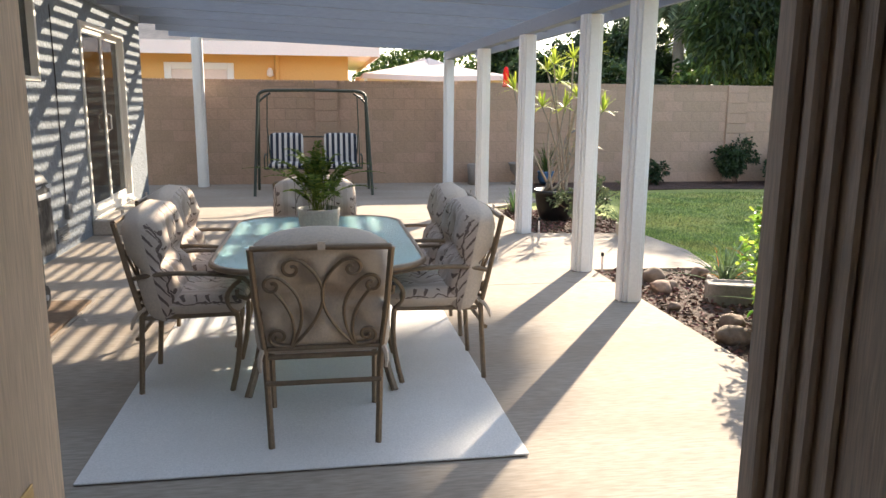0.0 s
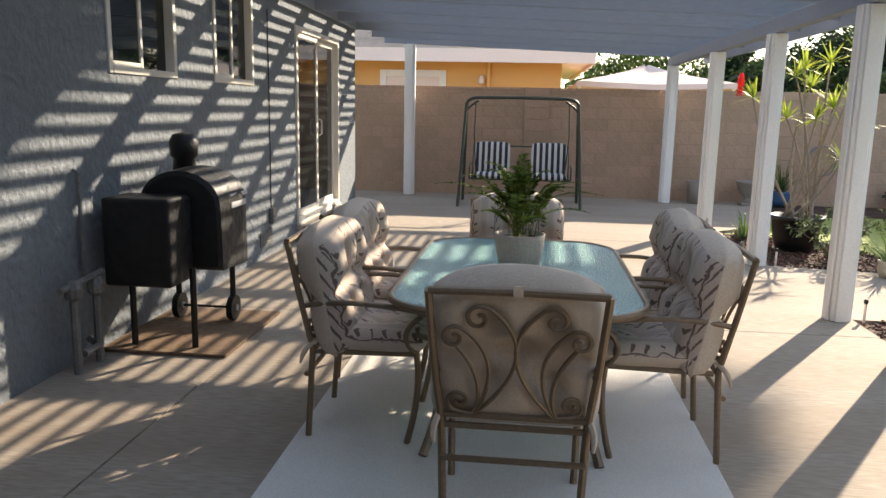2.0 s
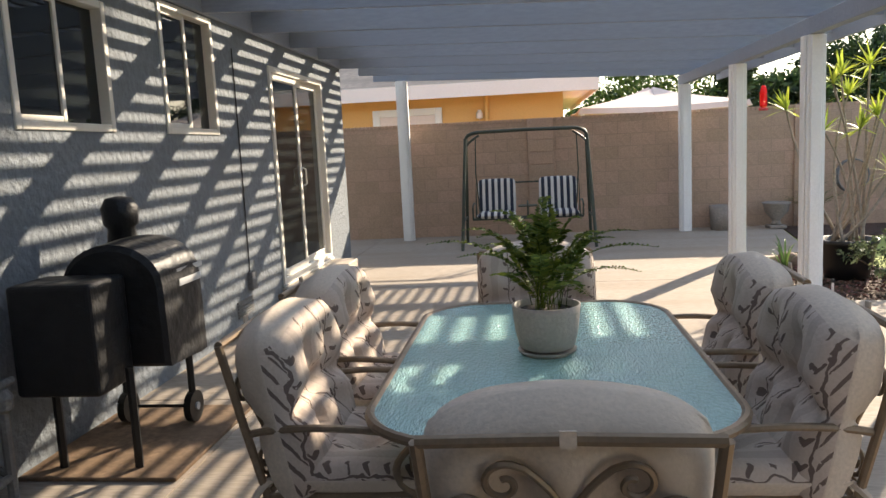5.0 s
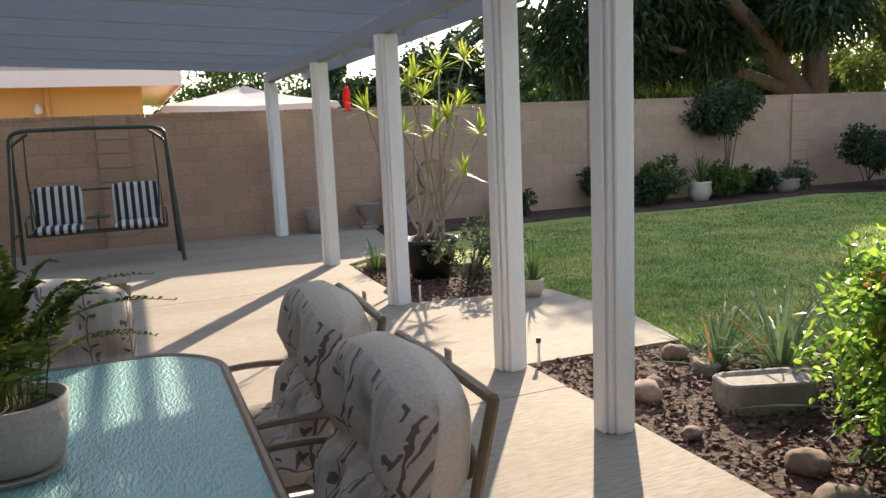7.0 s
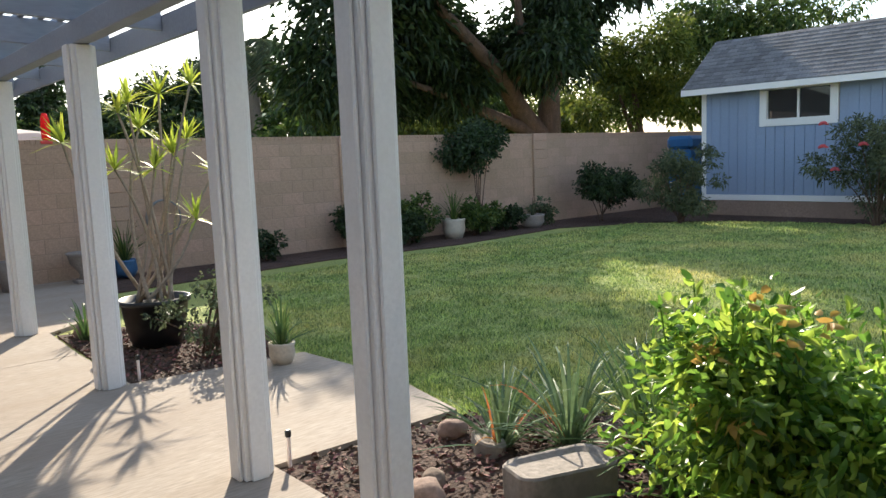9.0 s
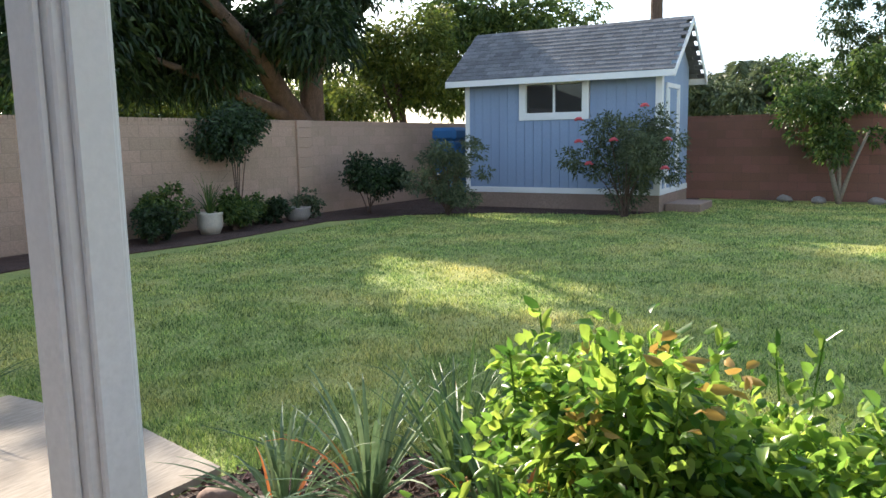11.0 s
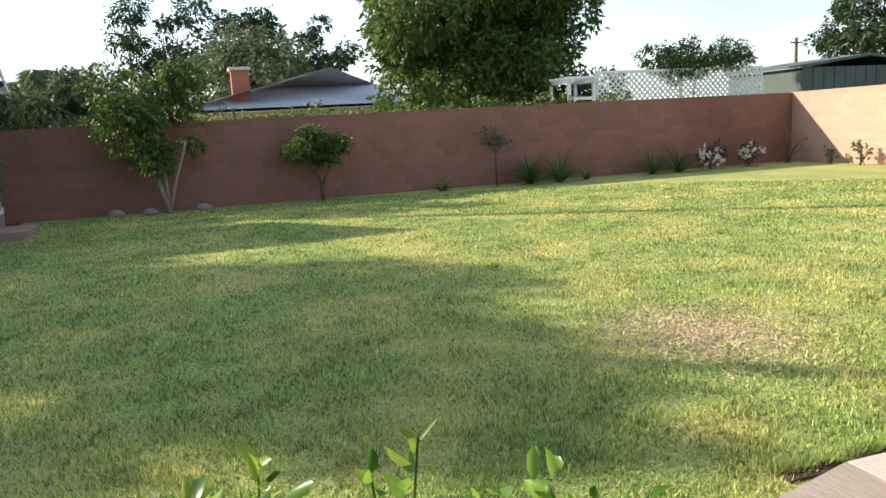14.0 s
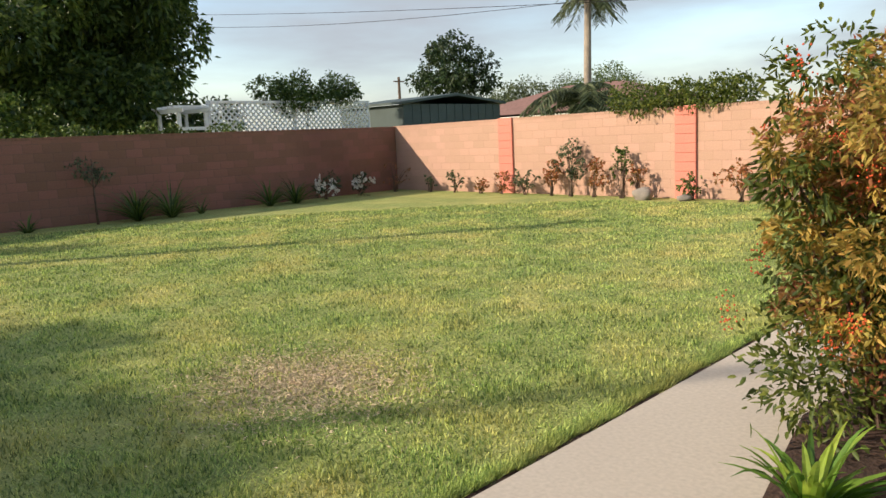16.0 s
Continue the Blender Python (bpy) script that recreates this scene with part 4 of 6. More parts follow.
# ---------------------------------------------------------------- covered smoker and wall fittings
M_COVER = mat("black_vinyl", (0.018, 0.018, 0.019), 0.5, 4, 9, 0.2, 0.7, dist=0.03, spec=0.3)
M_BLACK = mat("black_metal", (0.015, 0.015, 0.015), 0.45, 4, 50, 0.2, 0.1)
M_INK = mat("pale_print", (0.5, 0.5, 0.5), 0.6, 4, 50, 0.05, 0)
smoker = thing("smoker_grill", "barrel smoker grill under a black vinyl cover", "grill", (-2.13, 5.25, 0.024))


def loft(rings, bm):
    rs = [[bm.verts.new(p) for p in r] for r in rings]
    for a, b in zip(rs, rs[1:]):
        n = len(a)
        for k in range(n):
            bm.faces.new((a[k], a[(k + 1) % n], b[(k + 1) % n], b[k]))
    bm.faces.new(rs[0][::-1])
    bm.faces.new(rs[-1])


def barrel(y, w, z0, z1, wob=0.0):
    """Cross-section across x: straight sides, arched top."""
    r = w / 2
    pts = [(-r * 1.03, z0), (r * 1.03, z0), (r * 1.02, z0 + (z1 - r * 0.8 - z0) * 0.5)]
    pts += [(r * math.cos(a), z1 - r * 0.8 + r * 0.8 * math.sin(a)) for a in [math.pi * k / 12 for k in range(13)]]
    pts += [(-r * 1.02, z0 + (z1 - r * 0.8 - z0) * 0.5)]
    return [(x * (1 + wob), y, z) for x, z in pts]


bm = bmesh.new()
loft([barrel(-0.04, 0.48, 0.47, 1.04), barrel(-0.02, 0.52, 0.45, 1.07, 0.01), barrel(0.2, 0.52, 0.44, 1.08), barrel(0.33, 0.52, 0.43, 1.08, 0.015), barrel(0.42, 0.51, 0.43, 1.07), barrel(0.44, 0.46, 0.45, 1.03)], bm)
cover = part("cover", bm, M_COVER, smoker)
part("hopper_cover", bx(-0.33, 0.09, -0.36, -0.042, 0.40, 0.93, 0.025, seg=3), M_COVER, smoker)
part("chimney_cover", lt([(0.075, 0.95), (0.08, 1.02), (0.07, 1.12), (0.09, 1.14), (0.095, 1.23), (0.07, 1.28), (0.02, 1.29)], 12, (-0.13, 0.35, 0)), M_COVER, smoker, "", True)
for z, w in ((0.90, 0.30), (0.84, 0.25)):
    part("print_bar", bx(0.250, 0.2655, 0.16, 0.16 + w, z - 0.018, z + 0.018) if z < 0.88 else bx(0.236, 0.256, 0.16, 0.16 + w, z - 0.015, z + 0.012), M_INK, cover, "pale lettering")
for x in (-0.24, 0.15):
    part("leg", tb([(x, -0.20, 0.0), (x, -0.20, 0.50)], 0.021, 6), M_BLACK, smoker)
    part("leg", tb([(x, 0.42, 0.09), (x, 0.42, 0.50)], 0.021, 6), M_BLACK, smoker)
    wheel = part("wheel", tb([(x - 0.02, 0.42, 0.09), (x + 0.02, 0.42, 0.09)], 0.088, 20), M_BLACK, smoker)
    part("hub", tb([(x - 0.03, 0.42, 0.09), (x + 0.03, 0.42, 0.09)], 0.022, 10), M_INK, wheel)
part("axle", tb([(-0.24, 0.42, 0.09), (0.15, 0.42, 0.09)], 0.01, 6), M_BLACK, smoker)
M_MAT = mat("brown_board", (0.20, 0.13, 0.08), 0.9, 2, 30, 0.3, 0.4)
solid("grill_mat", bx(-2.54, -1.74, 4.93, 5.95, 0.001, 0.022, 0.004), M_MAT, "thin brown board under the smoker grill", "mat", kind="thing")
M_PIPE = mat("painted_pipe", (0.19, 0.19, 0.185), 0.7, 6, 50, 0.3, 0.4)
gas = thing("gas_meter_pipes", "weathered grey gas pipes and valves on the stucco wall", "pipe", (WALL_X, 4.55, 0))
for y, z in ((0.0, 0.42), (0.22, 0.40)):
    part("pipe", tb([(0.12, y, 0), (0.12, y, z)], 0.024), M_PIPE, gas)
    part("valve", lt([(0.02, z), (0.045, z + 0.02), (0.05, z + 0.07), (0.03, z + 0.11)], 10, (0.12, y, 0)), M_PIPE, gas)
part("pipe", tb([(0.12, -0.12, 0.50), (0.12, 0.30, 0.53)], 0.018), M_PIPE, gas)
part("pipe", tb([(0.03, 0.26, 0.5), (0.03, 0.26, 1.1), (0.0, 0.26, 1.12)], 0.011), M_PIPE, gas)
part("pipe", tb([(0.05, 0.22, 0.14), (0.12, 0.22, 0.10), (0.13, 0.05, 0.10)], 0.02), M_PIPE, gas)
cond = thing("wall_cable", "thin cable running down the stucco wall", "cable", (WALL_X, 8.15, 0))
part("cable", tb([(0.008, 0, 2.42), (0.008, 0.01, 1.3), (0.008, 0, 0.35)], 0.006, 6), M_BLACK, cond)
part("junction_box", bx(0.001, 0.05, -0.05, 0.06, 0.32, 0.48, 0.008), M_PIPE, cond)
vent = thing("wall_vent", "grey louvred vent low on the stucco wall", "vent", (WALL_X, 8.0, 0.12))
for k in range(6):
    part("slat", bx(0.001, 0.014, -0.18, 0.18, 0.004 + 0.025 * k, 0.02 + 0.025 * k), M_PIPE, vent)

# ---------------------------------------------------------------- swing seat
M_GREEN = mat("dark_green_tube", (0.045, 0.055, 0.04), 0.45, 5, 50, 0.15, 0.1)


def stripes(name):
    m = mat(name, (0.6, 0.58, 0.55), 0.9, 3, 90, 0.06, 0.3)
    n, l = m.node_tree.nodes, m.node_tree.links
    b = n["Principled BSDF"]
    tc, sx, mo, gt, mx = (n.new("ShaderNode" + k) for k in ("TexCoord", "SeparateXYZ", "Math", "Math", "Mix"))
    l.new(tc.outputs["Object"], sx.inputs[0])
    mo.operation, gt.operation = "PINGPONG", "GREATER_THAN"
    l.new(sx.outputs[0], mo.inputs[0]); mo.inputs[1].default_value = 0.047
    l.new(mo.outputs[0], gt.inputs[0]); gt.inputs[1].default_value = 0.0225
    mx.data_type = "RGBA"
    l.new(gt.outputs[0], mx.inputs[0])
    mx.inputs[7].default_value = (0.025, 0.03, 0.05, 1)
    l.new(b.inputs["Base Color"].links[0].from_socket, mx.inputs[6])
    l.new(mx.outputs[2], b.inputs["Base Color"])
    return m


M_STRIPE = stripes("navy_striped_cloth")
swing = thing("swing_seat", "dark green two-seat garden swing with striped cushions", "swing", (-0.09, 13.0, 0))
for s in (-1, 1):
    for y in (-0.5, 0.45):
        part("leg", tb([(s * 0.95, y, 0.0), (s * 0.88, y * 0.15, 1.6)], 0.024), M_GREEN, swing)
    part("brace", tb([(s * 0.93, -0.36, 0.42), (s * 0.93, 0.33, 0.42)], 0.015), M_GREEN, swing)
    part("brace", tb(arc((s * 0.88, 0, 1.48), (s * 0.84, 0, 1.56), (s * 0.68, 0, 1.65), 5), 0.018), M_GREEN, swing)
    part("hanger", tb([(s * 0.74, 0.1, 1.64), (s * 0.76, 0.12, 1.1), (s * 0.72, 0.14, 0.5)], 0.010), M_GREEN, swing)
part("top_bar", tb([(-0.88, 0, 1.58)] + arc((-0.87, 0, 1.62), (-0.84, 0, 1.68), (-0.70, 0, 1.69), 5) + [(0, 0, 1.70)] + arc((0.70, 0, 1.69), (0.84, 0, 1.68), (0.87, 0, 1.62), 5) + [(0.88, 0, 1.58)], 0.026), M_GREEN, swing)
part("seat_frame", tb([(-0.80, -0.18, 0.42), (0.80, -0.18, 0.42), (0.80, 0.25, 0.40), (-0.80, 0.25, 0.40), (-0.80, -0.16, 0.42)], 0.016), M_GREEN, swing)
part("back_frame", tb([(-0.78, 0.25, 0.42), (-0.78, 0.36, 0.92), (0.78, 0.36, 0.92), (0.78, 0.25, 0.42)], 0.014), M_GREEN, swing)
for x in (-0.8, 0.0, 0.8):
    part("armrest", tb(arc((x, 0.28, 0.62), (x, 0.0, 0.68), (x, -0.2, 0.60), 6) + [(x, -0.18, 0.43)], 0.013), M_GREEN, swing)
part("tray", bx(-0.14, 0.14, -0.1, 0.2, 0.575, 0.59, 0.004), M_GREEN, swing)
for cx in (-0.46, 0.46):
    bm = pillow(0.57, 0.54, 0.10, 0, n=14)
    bmesh.ops.transform(bm, matrix=Matrix.Translation((cx, 0.23, 0.46)) @ Matrix.Rotation(-0.22, 4, "X"), verts=bm.verts)
    part("back_cushion", bm, M_STRIPE, swing, "navy and white striped cushion", True)
    bm = pillow(0.57, 0.46, 0.10, 0, n=14)
    bmesh.ops.transform(bm, matrix=Matrix.Translation((cx, -0.24, 0.47)) @ Matrix.Rotation(radians(-90), 4, "X"), verts=bm.verts)
    part("seat_cushion", bm, M_STRIPE, swing, "navy and white striped cushion", True)

# ---------------------------------------------------------------- planting
M_BARK = mat("bark", (0.13, 0.085, 0.06), 0.95, 3, 25, 0.35, 1.0, dist=0.03, stretch=(3, 3, 0.6))
M_PALEBARK = mat("pale_bark", (0.29, 0.24, 0.19), 0.9, 3, 40, 0.25, 0.7)
M_LEAFD = mat("dark_leaf", (0.030, 0.058, 0.018), 0.5, 0.6, 8, 0.35, 0, island=0.6, trans=0.25)
M_LEAFM = mat("mid_leaf", (0.085, 0.14, 0.03), 0.5, 0.6, 8, 0.35, 0, island=0.6, trans=0.35)
M_LEAFY = mat("yellow_green_leaf", (0.12, 0.16, 0.03), 0.5, 0.6, 8, 0.35, 0, island=0.5, trans=0.4)
M_LEAFB = mat("bright_leaf", (0.235, 0.385, 0.06), 0.30, 2, 20, 0.25, 0.1, island=0.65, trans=0.55, spec=0.5)
M_LEAFR = mat("reddish_leaf", (0.34, 0.16, 0.055), 0.5, 2, 20, 0.35, 0, island=0.6, trans=0.3)
M_LEAFGOLD = mat("golden_leaf", (0.50, 0.36, 0.08), 0.5, 2, 20, 0.3, 0, island=0.4, trans=0.35)
M_LEAFGREY = mat("grey_green_leaf", (0.11, 0.14, 0.07), 0.6, 2, 20, 0.3, 0, island=0.5, trans=0.3)
M_ROSE = mat("pink_petal", (0.70, 0.12, 0.14), 0.6, 4, 40, 0.1, 0, trans=0.3)
M_PETALW = mat("white_petal", (0.78, 0.75, 0.68), 0.6, 4, 40, 0.05, 0, trans=0.3)
M_BERRY = mat("orange_berry", (0.62, 0.10, 0.035), 0.4, 4, 40, 0.15, 0)


def limbs(parent, paths, material):
    for pts, r0, r1 in paths:
        n = len(pts)
        part("trunk" if r0 > 0.1 or pts[0][2] < 0.1 else "limb", tb(pts, [r0 + (r1 - r0) * k / (n - 1) for k in range(n)], 8), material, parent, "", True)


def tree(name, label, at, trunk, blobs, n, length, width, leafmat, seed, bark=M_BARK, hollow=0.5, droop=0.3):
    t = thing(name, label, "tree", at)
    limbs(t, trunk, bark)
    crown("crown", t, blobs, n, length, width, leafmat, seed, hollow, droop)
    return t


def blobs_in(seed, n, c, r, size):
    """Clumps scattered over an ellipsoid of centre c and radii r."""
    g = np.random.default_rng(seed)
    out = []
    for k in range(n):
        q = g.normal(size=3)
        q /= np.linalg.norm(q)
        f = g.uniform(0.35, 0.95)
        s = size * g.uniform(0.6, 1.3)
        out.append((c[0] + q[0] * r[0] * f, c[1] + q[1] * r[1] * f, c[2] + q[2] * r[2] * f, s, s, s * 0.75))
    return out


def open_to_sun(blobs):
    """Leaves a hole in the crown where the sun breaks through."""
    c = Vector((-2.1, 0.0, 6.0))
    return [b for b in blobs if ((Vector(b[:3]) - c) - sdir * (Vector(b[:3]) - c).dot(sdir)).length > 1.6]


def patio_shade_canopy():
    """Clumps of a wide high crown out of view, laid out to shade the near half of the patio; the clumps lean with the
    light.
    """
    g = random.Random(77)
    out = []
    lean = Vector((sdir.x, sdir.y)) / sdir.z
    for i in range(13):
        for j in range(12):
            fx, fy = -7.2 + 0.64 * i + g.uniform(-0.2, 0.2), -2.4 + 0.6 * j + g.uniform(-0.2, 0.2)
            edge = 1.55 + max(0.0, min(0.8, (fx + 1.6) * 1.0)) if fx < 0.05 else 4.1
            if fy > edge or fx > 0.75 or (fx > 0.05 and fy < 2.6) or g.random() < (0.06 if fy < 2.4 else 0.25):
                continue
            z = g.uniform(12.4, 15.0)
            out.append((fx + lean.x * z - 18.0, fy + lean.y * z - 19.3, z + 0.04, 0.46, 0.46, 0.36))
    return out


# the big shade tree behind the north wall
tree("tree", "large broad shade tree behind the block wall", (16.8, 17.2, -0.04),
     [([(0, 0, 0), (0.05, 0, 1.5), (0.1, 0, 3.0), (0.4, 0.1, 4.6), (0.6, 0, 6.2)], 0.42, 0.16), ([(0, 0, 1.6), (-0.9, 0.1, 2.6), (-2.2, -0.3, 3.6), (-3.8, -0.5, 4.6), (-5.2, -0.6, 5.4)], 0.34, 0.08),
      ([(-0.4, 0, 2.0), (-1.8, 0.2, 2.5), (-3.2, 0.4, 3.0), (-4.6, 0.3, 3.3)], 0.2, 0.06), ([(0.1, 0, 3.2), (1.6, 0.4, 4.4), (3.0, 0.2, 5.4)], 0.22, 0.06), ([(-1.4, 0, 3.0), (-1.6, -0.6, 4.4), (-2.2, -1.0, 5.8)], 0.2, 0.05)],
     open_to_sun(blobs_in(1, 60, (-3.0, 0.3, 4.7), (4.6, 2.6, 1.7), 0.95)) + [(-6.6, 0, 4.2, 1.3, 1.3, 1.3), (-6.9, 0.3, 3.2, 1.0, 1.1, 1.0), (-5.6, 0.8, 3.4, 1.0, 1.2, 0.9), (-4.2, 1.4, 3.2, 1.1, 0.8, 0.8), (-4.0, -1.3, 6.0, 0.85, 0.85, 0.6), (-4.6, -1.5, 5.6, 0.7, 0.7, 0.6)]
     # high clumps above the view, added for the shade they throw on the lawn
     + [(-2.0 + 0.75 * k, -0.9 + 0.35 * k + 0.9 * (k % 2), 8.0 + 0.3 * (k % 3), 0.7, 0.6, 0.5) for k in range(5)]
     + open_to_sun(blobs_in(79, 12, (-1.0, 0.2, 7.5), (1.8, 1.8, 0.7), 0.7)) + open_to_sun(blobs_in(12, 30, (1.2, 0.2, 6.9), (3.6, 2.4, 1.7), 1.0)), 70000, 0.22, 0.065, M_LEAFD, 2, droop=0.6)
# unseen high crown, added to throw the dappled shade on the patio
tree("tree", "very tall tree beyond the wall, its unseen crown added to shade the patio", (18.0, 19.3, -0.04), [([(0, 0, 0), (0.1, 0.1, 6), (0, 0, 10), (-0.2, 0, 12.4)], 0.15, 0.06), ([(-0.2, 0, 12.3), (-3.2, 1.6, 13.2), (-5.0, 3.0, 13.6), (-7.5, 3.2, 14.0)], 0.06, 0.02), ([(-0.2, 0, 12.3), (-2.6, 0.6, 13.6), (-5.5, 1.8, 14.8)], 0.06, 0.02)],
     patio_shade_canopy(), 42000, 0.24, 0.11, M_LEAFD, 78)
tree("tree", "yellow-green backlit tree behind the shed", (21.5, 17.5, -0.04), [([(0, 0, 0), (0.1, 0, 2), (-0.4, 0, 4)], 0.2, 0.06), ([(0, 0, 1.5), (-1.0, 0, 3.2)], 0.1, 0.04)],
     blobs_in(3, 26, (0, 0, 3.6), (3.0, 2.0, 1.9), 0.8), 20000, 0.17, 0.07, M_LEAFY, 4)
tree("tree", "tall mid-green tree behind the shed", (24.5, 15.0, -0.04), [([(0, 0, 0), (0.1, 0, 3), (0, 0, 5)], 0.25, 0.08)],
     blobs_in(5, 30, (0, 0, 4.8), (2.8, 2.8, 2.2), 0.9), 20000, 0.18, 0.075, M_LEAFM, 6)
# row behind the north wall, further back
for i, (x, y, h, w, mt) in enumerate(((4.0, 30, 4.6, 3.4, M_LEAFM), (7.6, 31, 5.6, 1.6, M_LEAFD), (9.8, 27, 5.0, 2.4, M_LEAFD), (12.2, 28, 5.8, 1.5, M_LEAFD), (14.0, 27, 5.2, 2.2, M_LEAFM),
                                      (6.0, 20.5, 2.9, 1.5, M_LEAFD), (8.4, 20.5, 2.8, 1.4, M_LEAFD), (17.5, 30, 5.4, 2.4, M_LEAFY), (10.4, 20.5, 2.6, 1.1, M_LEAFM), (21.5, 30, 5.0, 2.6, M_LEAFM),
                                      (12.4, 22.5, 3.5, 1.9, M_LEAFM), (14.6, 23.5, 4.0, 2.2, M_LEAFY), (17.4, 22.5, 3.9, 2.4, M_LEAFY), (20.2, 23.0, 4.2, 2.4, M_LEAFM), (23.5, 22.0, 4.4, 2.6, M_LEAFY))):
    tree("tree", "dense green garden tree beyond the block wall", (x, y, -0.04), [([(0, 0, 0), (0, 0, h * 0.6)], 0.16, 0.06)],
         blobs_in(20 + i, 20, (0, 0, h * 0.55), (w * 0.75, w * 0.75, h * 0.42), w * 0.36), 9000, 0.21, 0.085, mt, 40 + i)
ph = thing("house", "pale blue house far beyond the garden wall", "house", (19.5, 34, 0))
part("wall", bx(-2, 2, 0, 5, 0, 4.0), M_WHITE, ph)
bm = bmesh.new()
q = [(-2.4, 0, 3.9), (2.4, 0, 3.9), (0, 0, 5.2)]
a = [bm.verts.new((p[0], -0.4, p[2])) for p in q]
b = [bm.verts.new((p[0], 5.3, p[2])) for p in q]
bm.faces.new(a); bm.faces.new(b[::-1])
for i in range(3):
    bm.faces.new((a[i], a[(i + 1) % 3], b[(i + 1) % 3], b[i]))
part("roof", bm, M_GROOF, ph)
part("window", bx(-0.6, 0.6, -0.03, -0.001, 2.6, 3.5), M_GLASS, ph)
# east: ficus, hedge tops, far trees
tree("tree", "huge rounded dark green tree behind the east wall", (29.5, -6.0, -0.04), [([(0, 0, 0), (0, 0, 3.5)], 0.4, 0.2)],
     blobs_in(7, 64, (0, 0.35, 4.9), (4.2, 5.0, 3.6), 1.15) + [(-2.6, -3.6 + 1.2 * k, 2.4, 1.0, 1.0, 0.9) for k in range(7)], 66000, 0.24, 0.11, M_LEAFM, 8, hollow=0.6)
tree("tree", "citrus tree with speckled leaves by the east wall", (19.5, 5.0, -0.04), [([(0, 0, 0), (-0.1, 0.2, 0.8), (-0.2, 0.4, 1.6)], 0.06, 0.03), ([(0, 0.02, 0), (0.1, -0.2, 0.8), (0.1, -0.5, 1.6)], 0.05, 0.025), ([(0.02, 0, 0), (0.1, 0.05, 1.0), (0, 0.1, 2.0)], 0.05, 0.025)],
     blobs_in(9, 30, (0, 0, 2.25), (1.1, 1.5, 1.2), 0.36), 9500, 0.11, 0.05, M_LEAFM, 10, M_PALEBARK)
tree("tree", "small round citrus tree on the lawn", (19.6, 1.68, -0.04), [([(0, 0, 0), (0, 0.02, 0.45), (0.0, 0.15, 0.9)], 0.05, 0.025), ([(0, 0, 0.35), (0, -0.25, 0.85)], 0.03, 0.015), ([(0, 0, 0.4), (0, 0.3, 0.9)], 0.03, 0.015)],
     blobs_in(11, 14, (0, 0, 1.25), (0.6, 0.8, 0.42), 0.27), 5200, 0.09, 0.045, M_LEAFM, 12)
tree("tree", "thin young fruit tree by the east wall", (19.75, -2.7, -0.04), [([(0, 0, 0), (0, 0.02, 0.7), (0, 0, 1.45)], 0.03, 0.012), ([(0, 0, 0.8), (0, 0.3, 1.3)], 0.014, 0.006), ([(0, 0, 0.8), (0, -0.3, 1.25)], 0.014, 0.006)],
     blobs_in(13, 9, (0, 0, 1.2), (0.3, 0.4, 0.35), 0.16), 420, 0.07, 0.035, M_LEAFGREY, 14)
for i, (x, y, h, w, mt) in enumerate(((62, -0.5, 9.5, 8, M_LEAFGREY), (82, 6, 17, 6, M_LEAFD), (82, -2, 16, 6, M_LEAFD), (82, -9, 14, 5, M_LEAFD), (60, -57.5, 13.5, 6.4, M_LEAFD), (66, -76, 9, 9, M_LEAFGREY), (50, -70, 10, 8, M_LEAFGREY), (36, 13, 5.2, 4, M_LEAFGREY),
                                      (45, -62, 8, 6, M_LEAFM), (34, 8.5, 4.6, 2.6, M_LEAFGREY))):
    tree("tree", "distant rounded green tree on the skyline", (x, y, -0.04), [([(0, 0, 0), (0, 0, h * 0.6)], 0.3, 0.15)],
         blobs_in(60 + i, 26, (0, 0, h * 0.55), (w * 0.6, w * 0.75, h * 0.42), w * 0.24), 9000, 0.42 if x > 55 else 0.25, 0.19 if x > 55 else 0.1, mt, 80 + i)
vine = thing("vine", "flowering vine spilling over the lattice screen", "vine", (24.7, -12.2, -0.04))
limbs(vine, [([(0, 0, 0), (0.1, 0.1, 1.6), (0, 0, 2.8)], 0.05, 0.03)], M_BARK)
crown("leaves", vine, blobs_in(15, 22, (0, 0, 3.3), (0.8, 2.5, 0.75), 0.5), 7500, 0.12, 0.05, M_LEAFM, 16)
hedge = thing("hedge", "leafy creeper along the top of the east wall", "hedge", (20.9, 0, -0.04))
crown("leaves", hedge, [(0.05 * math.sin(k * 2.1), 6.5 - 0.45 * k, 1.88 + 0.10 * math.sin(k * 1.3), 0.32, 0.4, 0.26) for k in range(31)] + [(0.2, 6.0 - 0.9 * k, 1.0, 0.3, 0.6, 1.0) for k in range(15)], 11000, 0.11, 0.06, M_LEAFM, 17)
hedge = thing("hedge", "clipped ivy mound on top of the south wall", "hedge", (11.7, -12.1, -0.04))
crown("leaves", hedge, [(-2.6 + 0.38 * k, 0.45, 2.2 + 0.04 * math.sin(k * 2.0), 0.36, 0.5, 0.36) for k in range(8)] + [(-2.6 + 0.5 * k, -0.1, 1.0, 0.35, 0.3, 1.0) for k in range(6)], 15000, 0.075, 0.045, M_LEAFY, 18)


